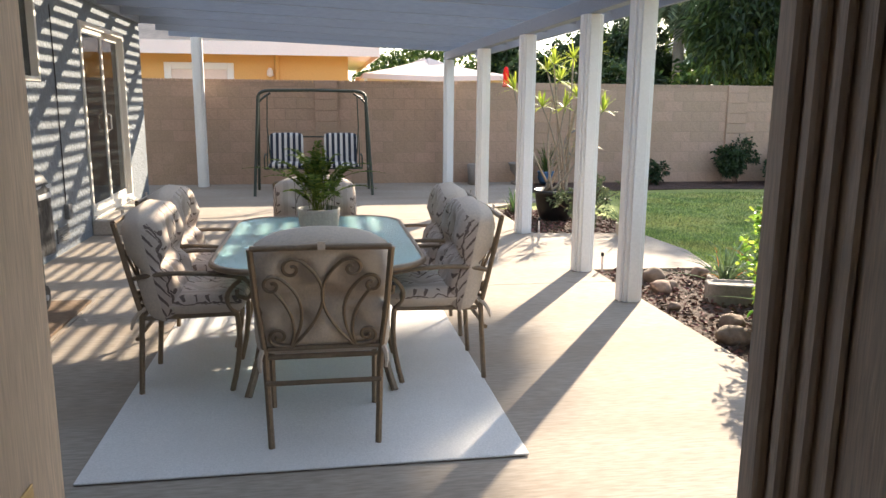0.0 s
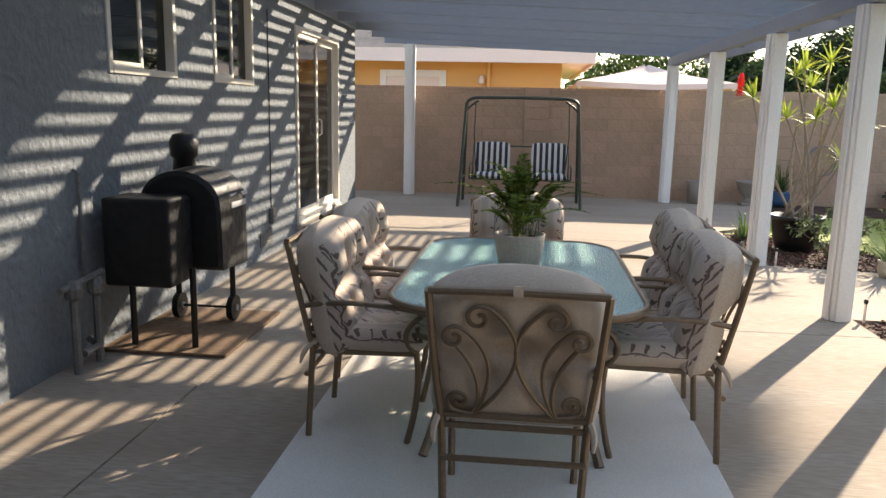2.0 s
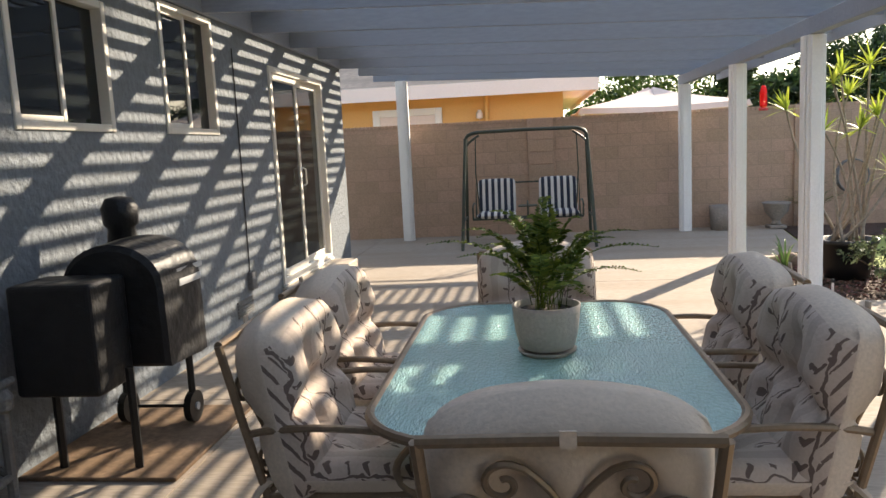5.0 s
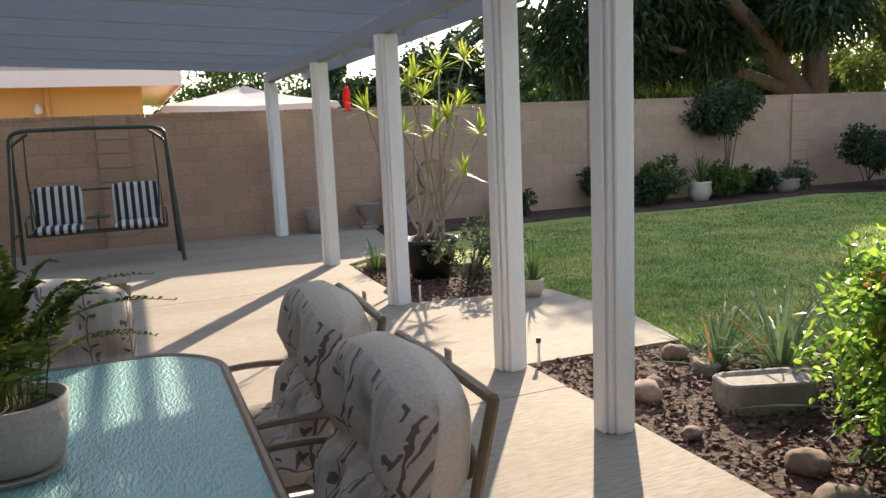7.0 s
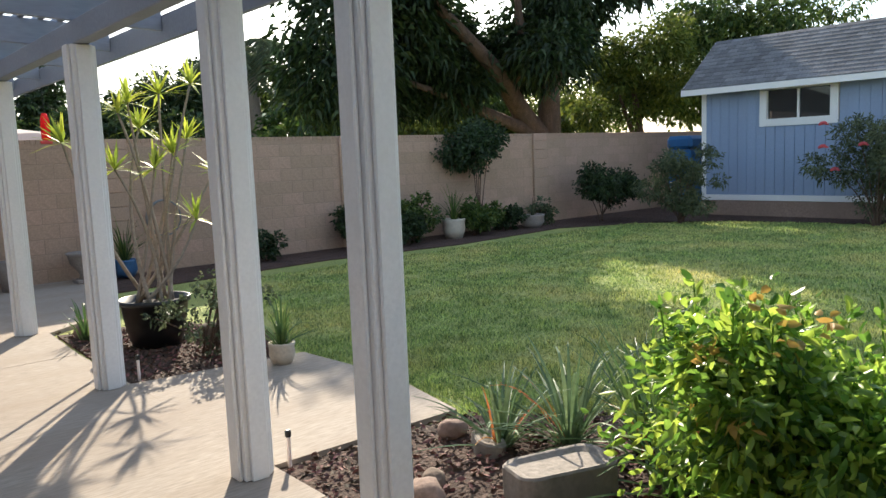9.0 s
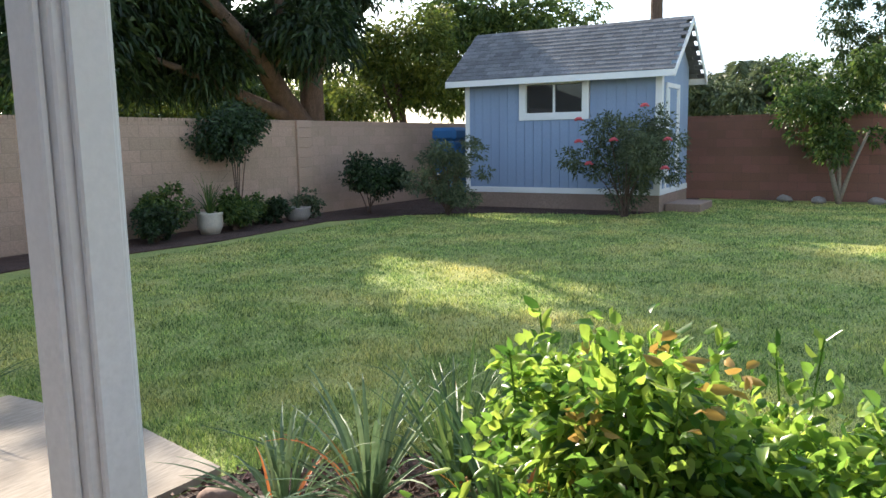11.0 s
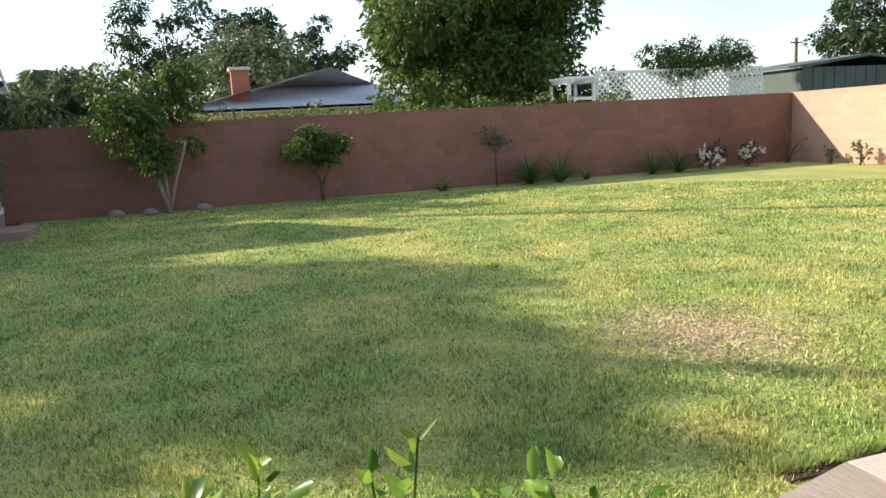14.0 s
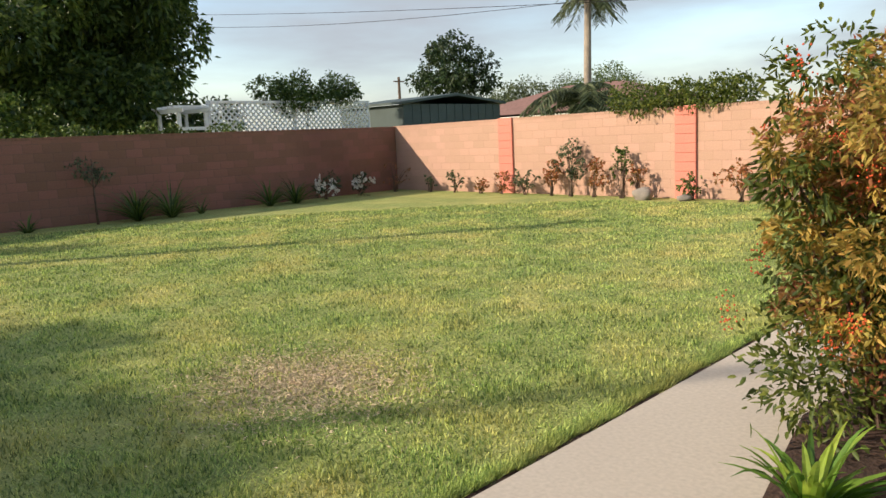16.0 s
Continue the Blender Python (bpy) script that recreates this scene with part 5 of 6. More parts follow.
def palm(at, h, r, n, seed, label):
    t = thing("palm_tree", label, "tree", at)
    part("trunk", tb([(0, 0, 0), (0.1, 0, h * 0.5), (0, 0, h)], [0.28, 0.2, 0.17], 10), M_PALEBARK, t, "", True)
    g = np.random.default_rng(seed)
    P, D = [], []
    for k in range(n):
        az, el = g.uniform(0, 6.28), radians(g.uniform(-25, 70))
        hv = Vector((math.cos(az), math.sin(az), 0))
        o = Vector((0, 0, h))
        pts = arc(o, o + hv * r * 0.5 * math.cos(el) + Vector((0, 0, r * 0.55 * math.sin(el) + 0.2)), o + hv * r * math.cos(el * 0.5) + Vector((0, 0, r * 0.5 * math.sin(el) - 0.45 * r)), 22)
        for i in range(2, 22):
            tt = (pts[i] - pts[i - 1]).normalized()
            sd = tt.cross(Vector((0, 0, 1))).normalized()
            for s in (-1, 1):
                P.append(pts[i]); D.append(sd * s + tt * 0.6 - Vector((0, 0, 0.3)))
    ob = new("fronds", leaf_mesh("fronds", np.array(P), np.array(D), r * 0.24, r * 0.025, M_LEAFGREY, g, 0.1, 0.2))
    ob.parent = t


palm((24.8, -30, -0.04), 8.3, 1.9, 40, 21, "tall fan palm rising behind the south wall")
palm((23.6, -27.5, -0.04), 2.9, 3.2, 34, 22, "broad feathery palm behind the south wall")
palm((38, 10.5, -0.04), 4.1, 2.4, 30, 23, "feathery palm behind the east wall")
palm((12.6, 26, -0.04), 4.8, 2.4, 30, 24, "dark palm behind the north wall")
# wires, poles
M_WIRE = mat("black_cable", (0.02, 0.02, 0.022), 0.7, 1, 10, 0.1, 0)
for i, (a, b, sag) in enumerate((((70, -25, 12.7), (4, -30, 7.6), 1.6), ((70, -25, 13.4), (4, -30, 5.8), 0.5), ((70, -25, 16.8), (4, -30, 8.6), 0.5), ((70, -25, 17.2), (4, -30, 9.2), 0.3))):
    w = thing("power_line", "thin black overhead power line", "cable", kind="")
    part("cable", tb([Vector(a).lerp(Vector(b), k / 16) - Vector((0, 0, sag * (1 - (k / 8 - 1) ** 2))) for k in range(17)], 0.016, 5), M_WIRE, w)
for x, y, h in ((60, -49.2, 7.8), (70.2, -25, 17.4), (3.8, -30, 9.4), (20.85, 9.35, 10.0)):
    pl = thing("utility_pole", "dark wooden utility pole", "pole", (x, y, -0.04))
    part("pole", tb([(0, 0, 0), (0, 0, h)], [0.17, 0.13], 10), M_BARK, pl)
    part("crossarm", bx(-0.06, 0.06, -0.7, 0.7, h - 0.5, h - 0.38, 0.01), M_BARK, pl)


solid("planting_bed", sb([(2.76, -1.6), (3.7, -1.5), (3.85, 0.0), (3.65, 1.05), (2.9, 1.1)], 0.002, 0.02), M_MULCH, "narrow soil bed along the house corner", "planting bed")


# bush beside the patio edge, and the nandina
def shrub(name, label, at, stems, blobs, n, length, width, leafmat, seed, hollow=0.4, cat="shrub", fine=False):
    s = thing(name, label, cat, at)
    g = random.Random(seed)
    for k in range(stems):
        b = blobs[k % len(blobs)]
        part("stem", tb(arc((g.uniform(-0.06, 0.06), g.uniform(-0.06, 0.06), 0), (b[0] * 0.4, b[1] * 0.4, b[2] * 0.7), b[:3], 5), [0.012, 0.011, 0.01, 0.009, 0.007, 0.005], 5), M_BARK, s)
    crown("leaves", s, blobs, n, length, width, leafmat, seed, hollow, fine=fine)
    return s


bush = shrub("citrus_bush", "glossy bright green leafy bush at the patio edge", (3.25, 4.38, 0.02), 12, blobs_in(31, 16, (0, 0, 0.62), (0.42, 0.52, 0.34), 0.20) + [(0.1, 0.15, 0.4, 0.45, 0.48, 0.4), (-0.02, -0.2, 0.4, 0.42, 0.48, 0.4), (-0.05, -0.5, 0.5, 0.36, 0.26, 0.36)], 10000, 0.056, 0.027, M_LEAFB, 32, fine=True)
g = np.random.default_rng(33)
P, D = [], []
for k in range(12):                                      # upright shoots above the crown
    o = Vector((g.uniform(-0.3, 0.35), g.uniform(-0.35, 0.45), 0.80))
    h = g.uniform(0.06, 0.18)
    tip = o + Vector((g.normal() * 0.05, g.normal() * 0.05, h))
    part("shoot", tb([o - Vector((0, 0, 0.2)), tip], 0.003, 4), M_LEAFB, bush)
    for i in range(9):
        P.append(o.lerp(tip, i / 8)); D.append((g.normal(), g.normal(), 0.9))
crown("yellowed_leaves", bush, blobs_in(41, 10, (0, 0, 0.7), (0.42, 0.5, 0.25), 0.2), 110, 0.05, 0.025, M_LEAFGOLD, 42, fine=True)
ob = new("leaves", leaf_mesh("leaves", np.array(P), np.array(D), 0.055, 0.026, M_LEAFB, g, fine=True))
ob.parent = bush
nan = shrub("nandina", "tall nandina shrub with red leaves and orange berries", (3.53, -0.08, 0.018), 18, blobs_in(34, 34, (0, 0, 0.98), (0.46, 0.8, 1.0), 0.24) + [(0.1, 0.5, 0.3, 0.35, 0.35, 0.3), (0.25, 0.1, 0.35, 0.3, 0.35, 0.35), (0.2, -0.4, 0.3, 0.3, 0.4, 0.3)], 7500, 0.052, 0.020, M_LEAFY, 35, fine=True)
crown("leaves", nan, blobs_in(36, 30, (0, 0, 1.1), (0.5, 0.82, 1.0), 0.22), 8000, 0.05, 0.017, M_LEAFR, 37)
crown("leaves", nan, blobs_in(38, 20, (0, 0, 1.2), (0.5, 0.82, 0.95), 0.2), 9000, 0.05, 0.017, M_LEAFGOLD, 39)
bm = bmesh.new()
for k in range(26):
    c = Vector((g.uniform(-0.35, 0.55), g.uniform(-0.2, 0.7), g.uniform(0.5, 1.75)))
    for i in range(26):
        bmesh.ops.create_icosphere(bm, subdivisions=1, radius=0.0055, matrix=Matrix.Translation(c + Vector((g.normal() * 0.028, g.normal() * 0.028, g.normal() * 0.04))))
tagged(part("berries", bm, M_BERRY, nan, "clusters of orange-red berries"), kind="stuff")


def strap_plant(name, label, at, n, length, width, leafmat, seed, lean=(20, 70), cat="plant"):
    """Long bent blades from one base."""
    s = thing(name, label, cat, at)
    g = random.Random(seed)
    bm = bmesh.new()
    for k in range(n):
        az, el = g.uniform(0, 6.28), radians(g.uniform(*lean))
        L = length * g.uniform(0.6, 1.15)
        h = Vector((math.cos(az), math.sin(az), 0))
        o = h * g.uniform(0, 0.06)
        pts = arc(o, o + h * L * 0.4 * math.cos(el) + Vector((0, 0, L * 0.75 * math.sin(el))), o + h * L * math.cos(el) + Vector((0, 0, max(L * math.sin(el) * g.uniform(0.5, 1.0), 0.03))), 6)
        sd = h.cross(Vector((0, 0, 1)))
        prev = None
        for i, p in enumerate(pts):
            wd = width * (1 - (i / 6) ** 2) * 0.5 + 0.001
            cur = [bm.verts.new(p - sd * wd), bm.verts.new(p - Vector((0, 0, wd * 0.5))), bm.verts.new(p + sd * wd)]
            if prev:
                bm.faces.new((prev[0], prev[1], cur[1], cur[0]))
                bm.faces.new((prev[1], prev[2], cur[2], cur[1]))
            prev = cur
    part("leaves", bm, leafmat, s)
    return s


M_STRAP = mat("strap_leaf", (0.10, 0.17, 0.05), 0.5, 3, 30, 0.25, 0.1, island=0.4, trans=0.3)
M_GREYSTRAP = mat("blue_grey_leaf", (0.17, 0.25, 0.12), 0.6, 3, 30, 0.2, 0.1, island=0.35, trans=0.25)
M_YSTRAP = mat("lime_leaf", (0.42, 0.50, 0.07), 0.5, 3, 30, 0.2, 0.1, island=0.35, trans=0.4)
M_DRYLEAF = mat("withered_leaf", (0.55, 0.24, 0.06), 0.6, 3, 30, 0.3, 0.1, island=0.4, trans=0.3)
for i, (x, y, n, L, mt) in enumerate(((3.75, 5.75, 34, 0.62, M_GREYSTRAP), (3.95, 5.45, 34, 0.68, M_STRAP), (3.62, 5.05, 34, 0.75, M_STRAP), (4.15, 5.1, 30, 0.62, M_GREYSTRAP), (3.5, 6.0, 22, 0.48, M_GREYSTRAP))):
    strap_plant("iris_clump", "iris clump of upright strap leaves in the mulch", (x, y, -0.026), n + 20, L * 1.12, 0.022, mt, 50 + i, (10, 80))
    dry = strap_plant("iris_clump", "", (x, y, -0.026), 3, L * 0.9, 0.018, M_DRYLEAF, 90 + i, (30, 80))
    blades = dry.children[0]
    blades.name, blades.parent = "withered_leaves", bpy.data.objects["iris_clump" if i == 0 else "iris_clump.%03d" % i]
    tagged(blades, "withered orange-brown blades", "", "", "stuff")
    bpy.data.objects.remove(dry)
strap_plant("lily_clump", "bright green strap-leaved clump beside the walk", (3.48, 1.0, 0.02), 46, 0.44, 0.040, M_LEAFB, 57, (12, 70))
strap_plant("lily_clump", "small upright strap-leaved clump by the patio post", (2.72, 10.35, -0.026), 14, 0.42, 0.02, M_STRAP, 58, (55, 85))
for i, (x, y, n, L) in enumerate(((19.5, -3.5, 90, 0.95), (19.5, -4.3, 80, 0.9), (19.5, -7.0, 60, 0.8), (19.5, -7.8, 60, 0.8), (19.6, -1.2, 26, 0.4), (19.6, -5.1, 20, 0.4))):
    strap_plant("agapanthus_clump", "dark green arching strap-leaved clump by the wall", (x, y, -0.04), n, L * 1.15, 0.04, M_LEAFM, 65 + i, (15, 65))

# dracaena in its black pot
M_BPOT = mat("black_plastic_pot", (0.012, 0.012, 0.013), 0.35, 4, 30, 0.2, 0.1)
drac = thing("dracaena", "multi-stemmed dracaena with lime tufts in a black pot", "plant", (3.12, 9.75, -0.026))
part("pot", lt([(0.20, 0), (0.24, 0.15), (0.275, 0.36), (0.295, 0.37), (0.295, 0.41), (0.275, 0.41), (0.26, 0.36), (0.1, 0.35)], 28), M_BPOT, drac, "", True)
part("soil", lt([(0.262, 0.352), (0.2, 0.362), (0.02, 0.37)]), M_SOIL, drac)
g = np.random.default_rng(71)
HEADS = [(0.18, 0, 2.12), (-0.05, 0.1, 2.05), (0.42, -0.1, 2.2), (-0.62, -0.05, 1.72), (0.28, 0.05, 1.62), (0.62, 0.0, 1.45), (0.02, -0.2, 1.5), (0.36, -0.15, 1.05), (0.1, 0.3, 1.85), (-0.15, 0.25, 1.5), (0.5, 0.25, 1.75), (-0.2, -0.1, 1.95)]
for k, hd in enumerate(HEADS):
    a = 6.28 * k / len(HEADS)
    o = Vector((0.15 * math.cos(a), 0.15 * math.sin(a), 0.36))
    e = Vector(hd)
    mid = o.lerp(e, 0.6) + Vector((g.normal() * 0.12, g.normal() * 0.08, -0.1))
    part("stem", tb(arc(o, mid, e, 10), [0.018 - 0.0009 * i for i in range(11)], 7), M_PALEBARK, drac, "", True)
    bm = bmesh.new()
    for i in range(28):
        az, el = g.uniform(0, 6.28), radians(g.uniform(-15, 85))
        L = g.uniform(0.2, 0.34)
        h = Vector((math.cos(az), math.sin(az), 0))
        sd = h.cross(Vector((0, 0, 1)))
        q = [(0, 0.008), (0.45, 0.014), (1.0, 0.001)]
        prev = None
        for f, wd in q:
            p = e + h * L * f * math.cos(el) + Vector((0, 0, L * f * math.sin(el) - 0.05 * f * f))
            cur = [bm.verts.new(p - sd * wd), bm.verts.new(p + sd * wd)]
            if prev:
                bm.faces.new((prev[0], prev[1], cur[1], cur[0]))
            prev = cur
    part("leaf_tuft", bm, M_YSTRAP, drac)
shrub("rose_bush", "thin rose bush beside the black pot", (3.3, 9.1, -0.026), 9, blobs_in(73, 22, (0, 0, 0.40), (0.46, 0.42, 0.36), 0.13), 1500, 0.042, 0.022, M_LEAFGREY, 74)
feed = thing("hummingbird_feeder", "red glass hummingbird feeder hanging by a wire", "bird feeder", (2.945, 11.95, 1.80))
part("bottle", lt([(0.03, 0), (0.045, 0.02), (0.045, 0.2), (0.03, 0.26), (0.015, 0.28)], 14), mat("red_glass", (0.75, 0.03, 0.03), 0.15, 2, 20, 0.05, 0, trans=0.4), feed)
part("wire", tb([(0, 0, 0.28), (0.002, 0, 0.545)], 0.003, 5), M_WIRE, feed)
part("base", lt([(0.05, -0.035), (0.06, -0.02), (0.06, -0.005), (0.03, 0.0)], 14), M_ROSE, feed)

# pots, urns, stones
M_STONE = mat("field_stone", (0.22, 0.155, 0.115), 0.9, 4, 30, 0.25, 0.7, dist=0.01, piece=0.25)
M_SLATE = mat("cut_stone", (0.27, 0.235, 0.20), 0.9, 3, 30, 0.2, 0.6, dist=0.01)


def rock(at, r, seed, material=M_STONE, label="rounded brown field stone in the mulch", flat=0.7):
    bm = bmesh.new()
    bmesh.ops.create_icosphere(bm, subdivisions=3, radius=1)
    for v in bm.verts:
        k = 1 + 0.22 * noise.noise(v.co * 1.3 + Vector((seed, 0, 0))) + 0.06 * noise.noise(v.co * 4 + Vector((seed, 3, 0)))
        v.co = Vector((v.co.x * r[0] * k, v.co.y * r[1] * k, v.co.z * r[2] * k))
    ob = solid("rock", bm, material, label, "rock", "thing", True)
    ob.matrix_basis = pose(at[0], at[1], at[2] + r[2] * 0.6, 0, 0, seed * 40)


for i, (x, y, r) in enumerate(((2.92, 6.18, 0.12), (2.80, 5.78, 0.11), (2.85, 4.75, 0.10), (2.68, 4.42, 0.12), (2.66, 5.25, 0.06), (2.95, 5.9, 0.07), (3.55, 9.6, 0.14), (2.82, 10.55, 0.16), (3.42, 6.3, 0.09), (2.66, 4.1, 0.08))):
    rock((x, y, -0.026), (r, r * 0.8, r * 0.62), i + 1)
rock((11.0, -11.0, -0.04), (0.27, 0.2, 0.17), 31, M_SLATE, "large pale boulder by the pink wall")
rock((10.0, -10.95, -0.04), (0.17, 0.14, 0.09), 33, M_SLATE, "pale boulder by the pink wall")
for i, (x, y) in enumerate(((19.7, 4.3), (19.6, 5.4), (19.8, 6.1))):
    rock((x, y, -0.04), (0.2, 0.15, 0.1), 35 + i, M_SLATE, "pale stone at the foot of the citrus tree")
def dished_block(w, l, h, at, rx, rz, label):
    bm = bmesh.new()
    rings = [(rounded(w, l, 0.07), -0.04), (rounded(w, l, 0.07), h - 0.01), (rounded(w - 0.015, l - 0.015, 0.065), h), (rounded(w - 0.05, l - 0.05, 0.06), h - 0.002), (rounded(w - 0.10, l - 0.10, 0.05), h - 0.018)]
    rs = [[bm.verts.new((x, y, z + 0.006 * noise.noise(Vector((x * 9, y * 9, z * 5))))) for x, y in ring] for ring, z in rings]
    for p, q in zip(rs, rs[1:]):
        for k in range(len(p)):
            bm.faces.new((p[k], p[(k + 1) % len(p)], q[(k + 1) % len(p)], q[k]))
    bm.faces.new(rs[0][::-1])
    bm.faces.new(rs[-1])
    o = solid("stone_slab", bm, M_SLATE, label, "stone", "thing")
    o.matrix_basis = pose(*at, rx, 0, rz)


dished_block(0.47, 0.28, 0.125, (3.28, 5.42, 0), -3, -18, "rectangular grey stone block with a dished top among the irises")
dished_block(0.26, 0.15, 0.04, (3.42, 6.02, 0), 9, 58, "tilted pale stone block beside the irises")
stake = thing("sprinkler_stake", "short pale plastic sprinkler stake", "sprinkler", (2.58, 6.57, -0.03))
part("pipe", tb([(0, 0, 0), (0, 0, 0.16)], 0.011), M_FASCIA, stake)
part("nozzle", lt([(0.014, 0.16), (0.016, 0.165), (0.016, 0.19), (0.008, 0.195)], 10), M_BLACK, stake)
stake = copy_thing(stake, pose(2.6, 8.72, -0.03))
M_CPOT = mat("cream_clay", (0.55, 0.48, 0.38), 0.7, 5, 40, 0.15, 0.3)
M_TPOT = mat("clay_grey", (0.28, 0.24, 0.21), 0.8, 5, 40, 0.2, 0.4)


def potted(label, at, r, h, potmat, n, L, leafmat, seed, lean=(30, 85)):
    p = strap_plant("potted_plant", label, (at[0], at[1], at[2]), n, L, 0.014, leafmat, seed, lean)
    for o in p.children:
        o.location = (0, 0, h - 0.02)
    part("pot", lt([(r * 0.7, 0), (r * 0.98, h * 0.45), (r * 0.93, h * 0.8), (r, h * 0.9), (r, h), (r * 0.85, h), (r * 0.8, h * 0.85), (r * 0.2, h * 0.84)], 20), potmat, p, "", True)


potted("spiky grassy plant in a small cream pot", (3.5, 8.28, -0.004), 0.10, 0.16, M_CPOT, 44, 0.46, M_STRAP, 81, (12, 85))
potted("leafy fern in a cream pot by the wall", (10.15, 13.75, -0.026), 0.22, 0.36, M_CPOT, 60, 0.75, M_LEAFM, 82)
potted("low plant in a clay bowl by the wall", (12.35, 13.8, -0.026), 0.26, 0.26, M_TPOT, 40, 0.4, M_LEAFGREY, 83)
potted("feathery green palm in a blue pot by the wall", (4.3, 14.05, 0.0), 0.17, 0.24, mat("blue_glaze", (0.05, 0.13, 0.26), 0.3, 4, 40, 0.15, 0.1), 60, 0.7, M_LEAFM, 84)
urn = thing("stone_urn", "grey stone urn beside the block wall", "urn", (3.75, 14.0, 0.0))
part("base", bx(-0.13, 0.13, -0.13, 0.13, 0, 0.05, 0.01), M_TPOT, urn)
part("bowl", lt([(0.09, 0.051), (0.06, 0.1), (0.07, 0.14), (0.17, 0.26), (0.19, 0.36), (0.22, 0.40), (0.19, 0.41), (0.15, 0.34), (0.05, 0.3)], 20), M_TPOT, urn, "", True)
part("pot", lt([(0.17, 0), (0.19, 0.2), (0.2, 0.38), (0.17, 0.385), (0.16, 0.3), (0.05, 0.29)], 20), M_TPOT, thing("planter", "empty grey clay planter beside the wall", "planter", (2.95, 14.05, 0)), "", True)

# shrubs along the walls
top = shrub("topiary", "dark round-headed shrub on a bare stem", (11.05, 14.0, -0.026), 6, blobs_in(91, 18, (0, 0, 1.68), (0.85, 0.45, 0.42), 0.36), 6500, 0.075, 0.04, M_LEAFD, 92)
for i, (x, y, w, h, n, mt) in enumerate(((14.0, 13.3, 1.0, 1.35, 6500, M_LEAFD), (8.2, 14.0, 0.7, 0.8, 3000, M_LEAFD), (9.4, 14.0, 0.65, 0.9, 2600, M_LEAFM), (11.2, 14.05, 0.5, 0.6, 1500, M_LEAFM), (12.9, 14.0, 0.4, 0.55, 900, M_LEAFGREY), (6.4, 14.0, 0.45, 0.5, 1200, M_LEAFD), (10.7, 13.75, 0.6, 0.62, 2400, M_LEAFM), (9.0, 13.7, 0.55, 0.6, 2000, M_LEAFD), (11.8, 13.9, 0.5, 0.5, 1500, M_LEAFD))):
    shrub("shrub", "dark leafy shrub in the shaded bed by the wall", (x, y, -0.026), 6, blobs_in(100 + i, 14, (0, 0, h * 0.55), (w * 0.75, w * 0.6, h * 0.42), w * 0.3), n, 0.075, 0.038, mt, 120 + i)
for i, (x, y, w, h, n) in enumerate(((14.35, 11.6, 0.95, 1.6, 3600), (15.3, 8.35, 1.2, 2.1, 6000))):
    s = shrub("rose_bush", "tall grey-green bush with pink roses by the shed", (x, y, -0.026), 16, blobs_in(130 + i, 24, (0, 0, h * 0.55), (w * 0.75, w * 0.95, h * 0.5), w * 0.27), n * 2, 0.085, 0.026, M_LEAFGREY, 140 + i)
    gg = random.Random(i)
    for k in range(0 if i == 0 else 7):
        bm = bmesh.new()
        c = Vector((-0.6 + gg.uniform(-0.2, 0.3), gg.uniform(-0.9, 0.9), gg.uniform(0.9, 2.1)))
        for q in range(12):
            a = q * 2.4
            r = 0.02 + 0.004 * q
            bmesh.ops.create_icosphere(bm, subdivisions=1, radius=0.034, matrix=Matrix.Translation(c + Vector((r * math.cos(a), r * math.sin(a), 0.03 - 0.004 * q))) @ Matrix.Diagonal((1, 1, 0.5, 1)))
        part("rose", bm, M_ROSE, s, "pink rose bloom")
# rose hedge on the sunny wall
for i, (x, h, w, n, mt) in enumerate(((18.3, 0.5, 0.3, 160, M_LEAFGREY), (17.2, 0.75, 0.4, 260, M_LEAFGREY), (16.2, 0.45, 0.4, 200, M_LEAFR), (15.4, 0.6, 0.5, 300, M_LEAFR), (14.6, 0.7, 0.5, 420, M_LEAFGREY), (13.7, 1.15, 0.6, 620, M_LEAFR), (13.1, 1.45, 0.6, 800, M_LEAFGREY),
                                        (12.4, 0.9, 0.5, 480, M_LEAFR), (11.6, 1.45, 0.42, 420, M_LEAFM), (11.2, 0.9, 0.3, 200, M_LEAFR), (9.9, 0.6, 0.4, 260, M_LEAFM), (8.8, 0.8, 0.6, 420, M_LEAFR), (7.8, 0.8, 0.6, 420, M_LEAFR))):
    y = SOUTH[0][1] + (x - SOUTH[0][0]) / (SOUTH[1][0] - SOUTH[0][0]) * 1.4 + 0.45
    shrub("rose_bush", "sparse autumn rose bush by the pink wall", (x, y, -0.04), 9, blobs_in(150 + i, 12, (0, 0, h * 0.58), (w * 0.7, w * 0.5, h * 0.42), w * 0.28), n, 0.065, 0.04, mt, 170 + i)
for i, (y, n) in enumerate(((-8.9, 240), (-10.1, 220))):
    s = shrub("flowering_shrub", "low shrub covered in white flowers by the wall", (19.6, y, -0.04), 5, blobs_in(190 + i, 8, (0, 0, 0.36), (0.35, 0.5, 0.25), 0.2), 500, 0.07, 0.035, M_LEAFD, 195 + i)
    tagged(crown("petals", s, blobs_in(200 + i, 12, (-0.12, 0, 0.42), (0.35, 0.45, 0.25), 0.12), n, 0.07, 0.07, M_PETALW, 205 + i, 0.9), kind="stuff")
shrub("shrub", "bare reddish shrub in the wall corner", (19.6, -11.5, -0.04), 12, blobs_in(210, 10, (0, 0, 0.5), (0.4, 0.5, 0.4), 0.18), 200, 0.06, 0.03, M_LEAFR, 211)
hose = thing("garden_hose", "coiled grey garden hose on the wall", "hose", (5.0, 14.38, 0.75))
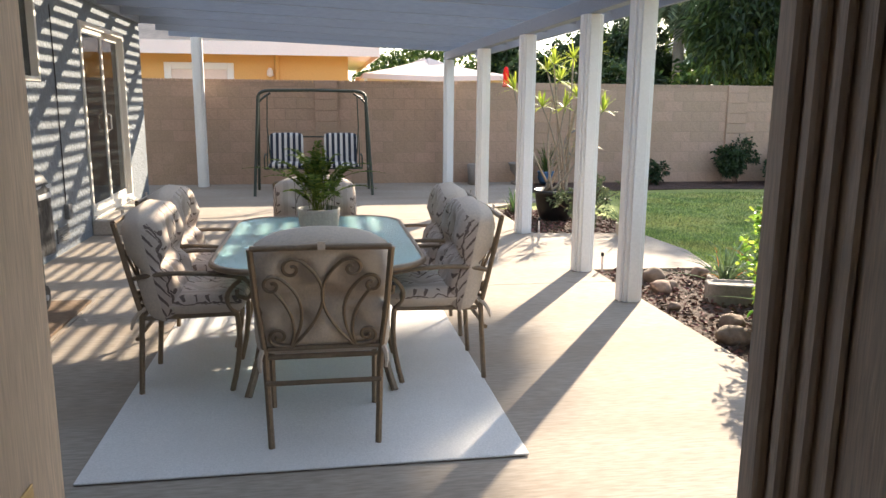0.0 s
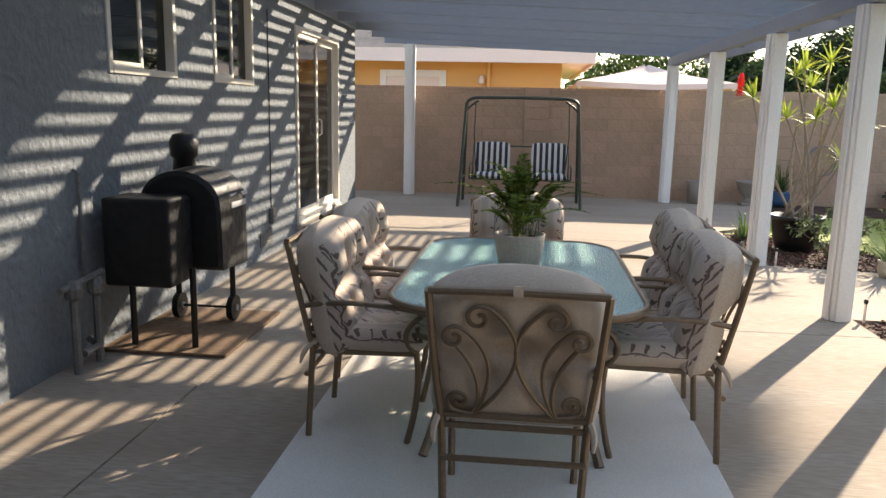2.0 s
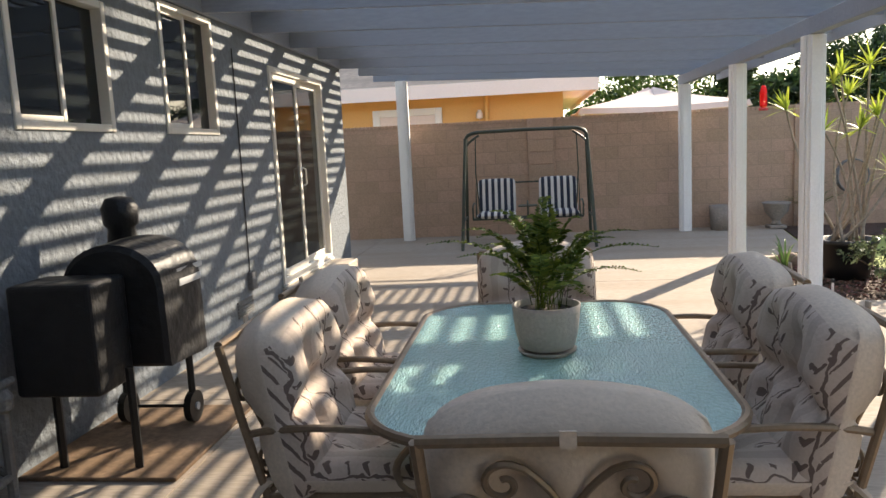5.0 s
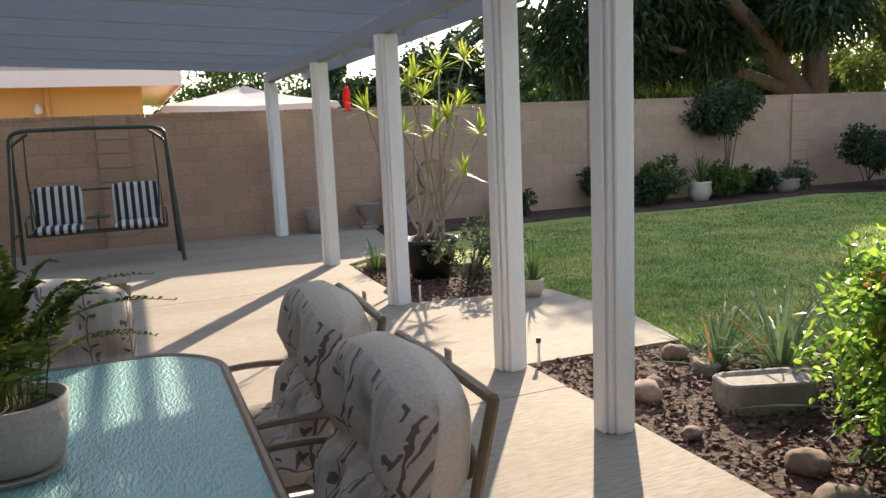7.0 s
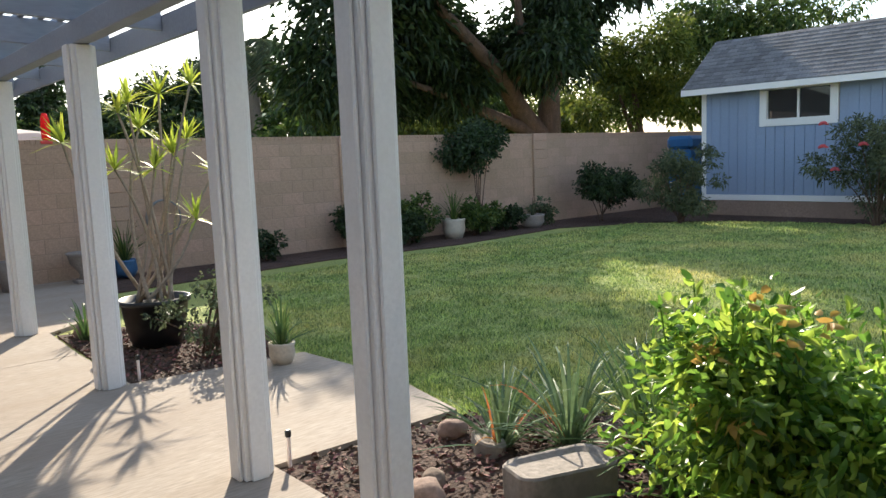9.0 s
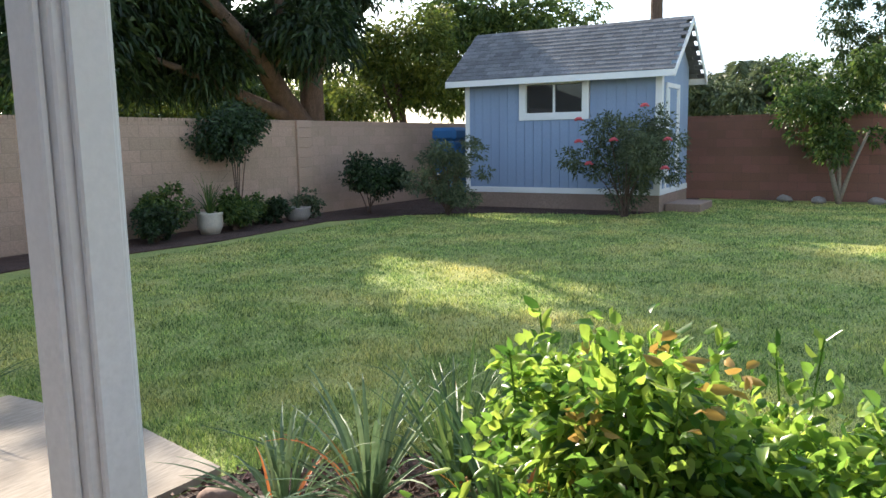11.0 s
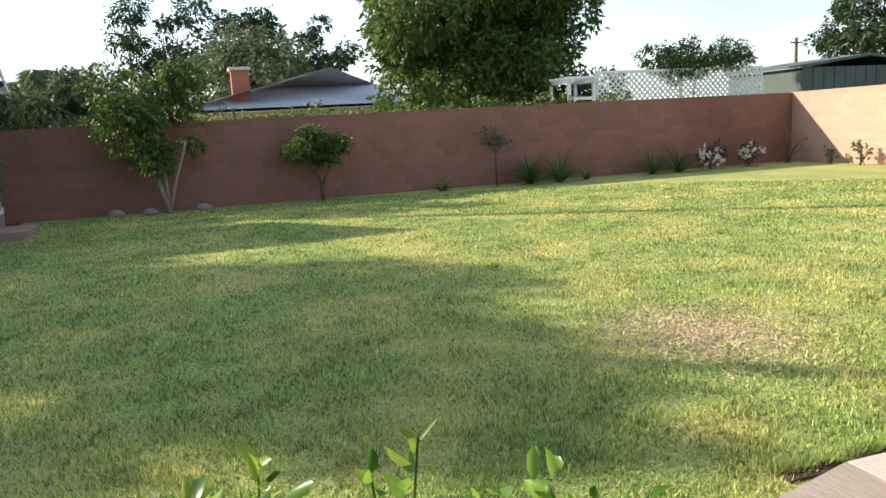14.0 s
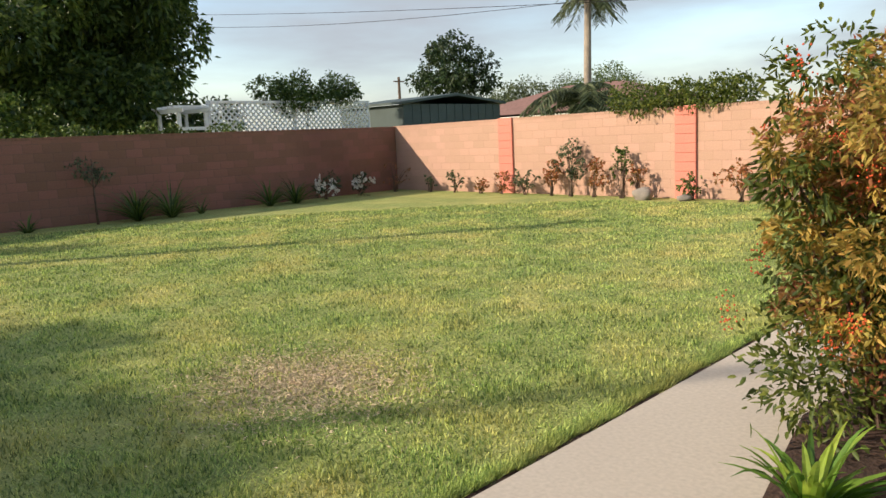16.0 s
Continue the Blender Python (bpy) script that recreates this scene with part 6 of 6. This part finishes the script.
part("coil", tb([(0.26 * math.cos(k * 0.3) * (1 - 0.0012 * k), -0.02 - 0.0006 * k, 0.26 * math.sin(k * 0.3)) for k in range(100)], 0.011, 6), M_PIPE, hose)

# dark soil strip added to stand for the shadow gap beside the raised grass
solid("soil_edge", bx(4.602, 4.665, -6.0, 2.2, -0.1, -0.028), M_MULCH, "narrow soil strip, dark for the shadow gap between lawn and walk", "soil")
M_BLUEBIN = mat("blue_plastic", (0.03, 0.13, 0.30), 0.4, 2, 40, 0.1, 0.1)
wb = thing("wheelie_bin", "blue plastic wheeled bin beside the shed", "bin", (17.4, 13.35, -0.026))
part("body", bx(-0.3, 0.3, -0.3, 0.3, 0.03, 1.45, 0.04), M_BLUEBIN, wb)
part("lid", bx(-0.34, 0.34, -0.34, 0.34, 1.455, 1.78, 0.08), M_BLUEBIN, wb)
part("wheel", tb([(0.2, 0.3, 0.1), (0.2, 0.36, 0.1)], 0.1, 14), M_BLACK, wb)
part("wheel", tb([(0.2, -0.36, 0.1), (0.2, -0.3, 0.1)], 0.1, 14), M_BLACK, wb)

# mulch chips and grass
rng = np.random.default_rng(300)
BEDS = [[(2.51, 6.58), (2.53, 3.22), (3.1, 2.63), (4.5, 2.48), (4.75, 4.2), (4.3, 5.8), (3.66, 6.5)], [(2.52, 8.66), (3.7, 8.5), (4.0, 9.4), (3.6, 10.6), (2.6, 10.85)]]


def inside(px, py, poly):
    c = np.zeros(len(px), bool)
    for (x0, y0), (x1, y1) in zip(poly, poly[1:] + poly[:1]):
        c ^= ((y0 > py) != (y1 > py)) & (px < (x1 - x0) * (py - y0) / (y1 - y0 + 1e-12) + x0)
    return c


M_CHIP = mat("bark_chip", (0.15, 0.085, 0.06), 0.85, 5, 60, 0.35, 0.3, island=0.75)
px, py = rng.uniform(2.4, 4.8, 16000), rng.uniform(2.4, 11.0, 16000)
ok = inside(px, py, BEDS[0]) | inside(px, py, BEDS[1])
px, py = px[ok], py[ok]
n = len(px)
pz = -0.025 + rng.uniform(0.0, 0.025, n)
d = np.stack([rng.normal(size=n), rng.normal(size=n), rng.normal(size=n) * 0.25], 1)
ob = new("mulch", leaf_mesh("mulch", np.stack([px, py, pz], 1), d, 0.045, 0.022, M_CHIP, rng, 0.25))
tagged(ob, "dark brown shredded bark mulch chips", "mulch", "", "stuff")

M_GRASS = mat("grass_blade", (0.265, 0.365, 0.105), 0.6, 0.8, 3, 0.35, 0, island=0.65, stain=(0.70, 0.61, 0.21), stain_amt=0.6, trans=0.3)
N = 560000
r = 1.6 + 16.0 * rng.uniform(0, 1, N) ** 1.35
a = rng.uniform(-1.35, 1.25, N)
gx, gy = 2.4 + r * np.cos(a), 4.3 + r * np.sin(a)
keep = ~(inside(gx, gy, [(-3, -9), (4.67, -9), (4.67, 1.9), (4.5, 2.45), (4.78, 4.2), (4.33, 5.8), (3.7, 6.5), (3.87, 7.4), (3.8, 8.5), (4.03, 9.4), (3.62, 10.65), (3.4, 11.65), (3.95, 14.6), (-3, 14.6)]))
keep &= (gy < 12.6) & (gy > -10.6) & (gx < 19.7) & ~inside(gx, gy, [(13.0, 13.4), (14.2, 12.2), (15.2, 10.9), (15.6, 8.4), (16.6, 7.9), (20.5, 7.9), (20.5, 14.6), (13, 14.6)])
bare = np.exp(-(((gx - 6.6) / 0.62) ** 2 + ((gy - 1.15) / 0.45) ** 2)) * (0.75 + 0.5 * np.sin(gx * 13 + 2 * np.sin(gy * 9)) * np.sin(gy * 17))
keep &= rng.uniform(0, 1, N) > bare * 0.95
gx, gy = gx[keep], gy[keep]
n = len(gx)
far = np.hypot(gx - 2.4, gy - 4.3)
tuft = np.sin(gx * 5.1 + 2 * np.sin(gy * 3.3)) * np.sin(gy * 6.3 + 2 * np.sin(gx * 2.7)) + 0.6 * np.sin(gx * 17 + 3 * np.sin(gy * 11)) * np.sin(gy * 19)
hgt = rng.uniform(0.012, 0.03, n) * (1 + far * 0.02) * (1 + 0.45 * tuft)
wid = 0.0028 * (1 + far * 0.2)
ang = rng.uniform(0, 6.28, n)
lx, ly = rng.normal(size=n) * 0.012, rng.normal(size=n) * 0.012
v = np.stack([np.stack([gx - np.cos(ang) * wid, gy - np.sin(ang) * wid, np.full(n, -0.042)], 1), np.stack([gx + np.cos(ang) * wid, gy + np.sin(ang) * wid, np.full(n, -0.042)], 1), np.stack([gx + lx, gy + ly, -0.04 + hgt], 1)], 1).reshape(-1, 3)
ob = new("grass", fast_mesh("grass", v, np.arange(3 * n).reshape(-1, 3), M_GRASS))
tagged(ob, "short mown lawn grass with dry yellow patches", "grass", "", "stuff")
M_DRY = mat("dry_thatch", (0.60, 0.49, 0.33), 0.95, 4, 30, 0.3, 0.3, island=0.3)
q = rng.normal(size=(9000, 2)) * (0.42, 0.34)
p = np.stack([6.6 + q[:, 0], 1.15 + q[:, 1], np.full(9000, -0.034)], 1)
ob = new("dry_grass", leaf_mesh("dry_grass", p, np.stack([rng.normal(size=9000), rng.normal(size=9000), np.abs(rng.normal(size=9000)) * 0.25], 1), 0.04, 0.006, M_DRY, rng))
tagged(ob, "bare patch of dry straw-coloured grass", "grass", "", "stuff")
# taller fringe where the lawn meets the walk
n = 26000
ey = rng.uniform(-6.0, 2.2, n)
ex = 4.665 + np.abs(rng.normal(size=n)) * 0.05 + 0.012 * np.sin(ey * 9) + 0.008 * np.sin(ey * 23)
hh, ww, aa = rng.uniform(0.03, 0.065, n), 0.003, rng.uniform(0, 6.28, n)
v = np.stack([np.stack([ex - np.cos(aa) * ww, ey - np.sin(aa) * ww, np.full(n, -0.042)], 1), np.stack([ex + np.cos(aa) * ww, ey + np.sin(aa) * ww, np.full(n, -0.042)], 1),
              np.stack([ex + rng.normal(size=n) * 0.02 - 0.012, ey + rng.normal(size=n) * 0.02, -0.042 + hh], 1)], 1).reshape(-1, 3)
ob = new("grass", fast_mesh("grass", v, np.arange(3 * n).reshape(-1, 3), M_GRASS))
tagged(ob, "taller grass fringe along the concrete walk", "grass", "", "stuff")
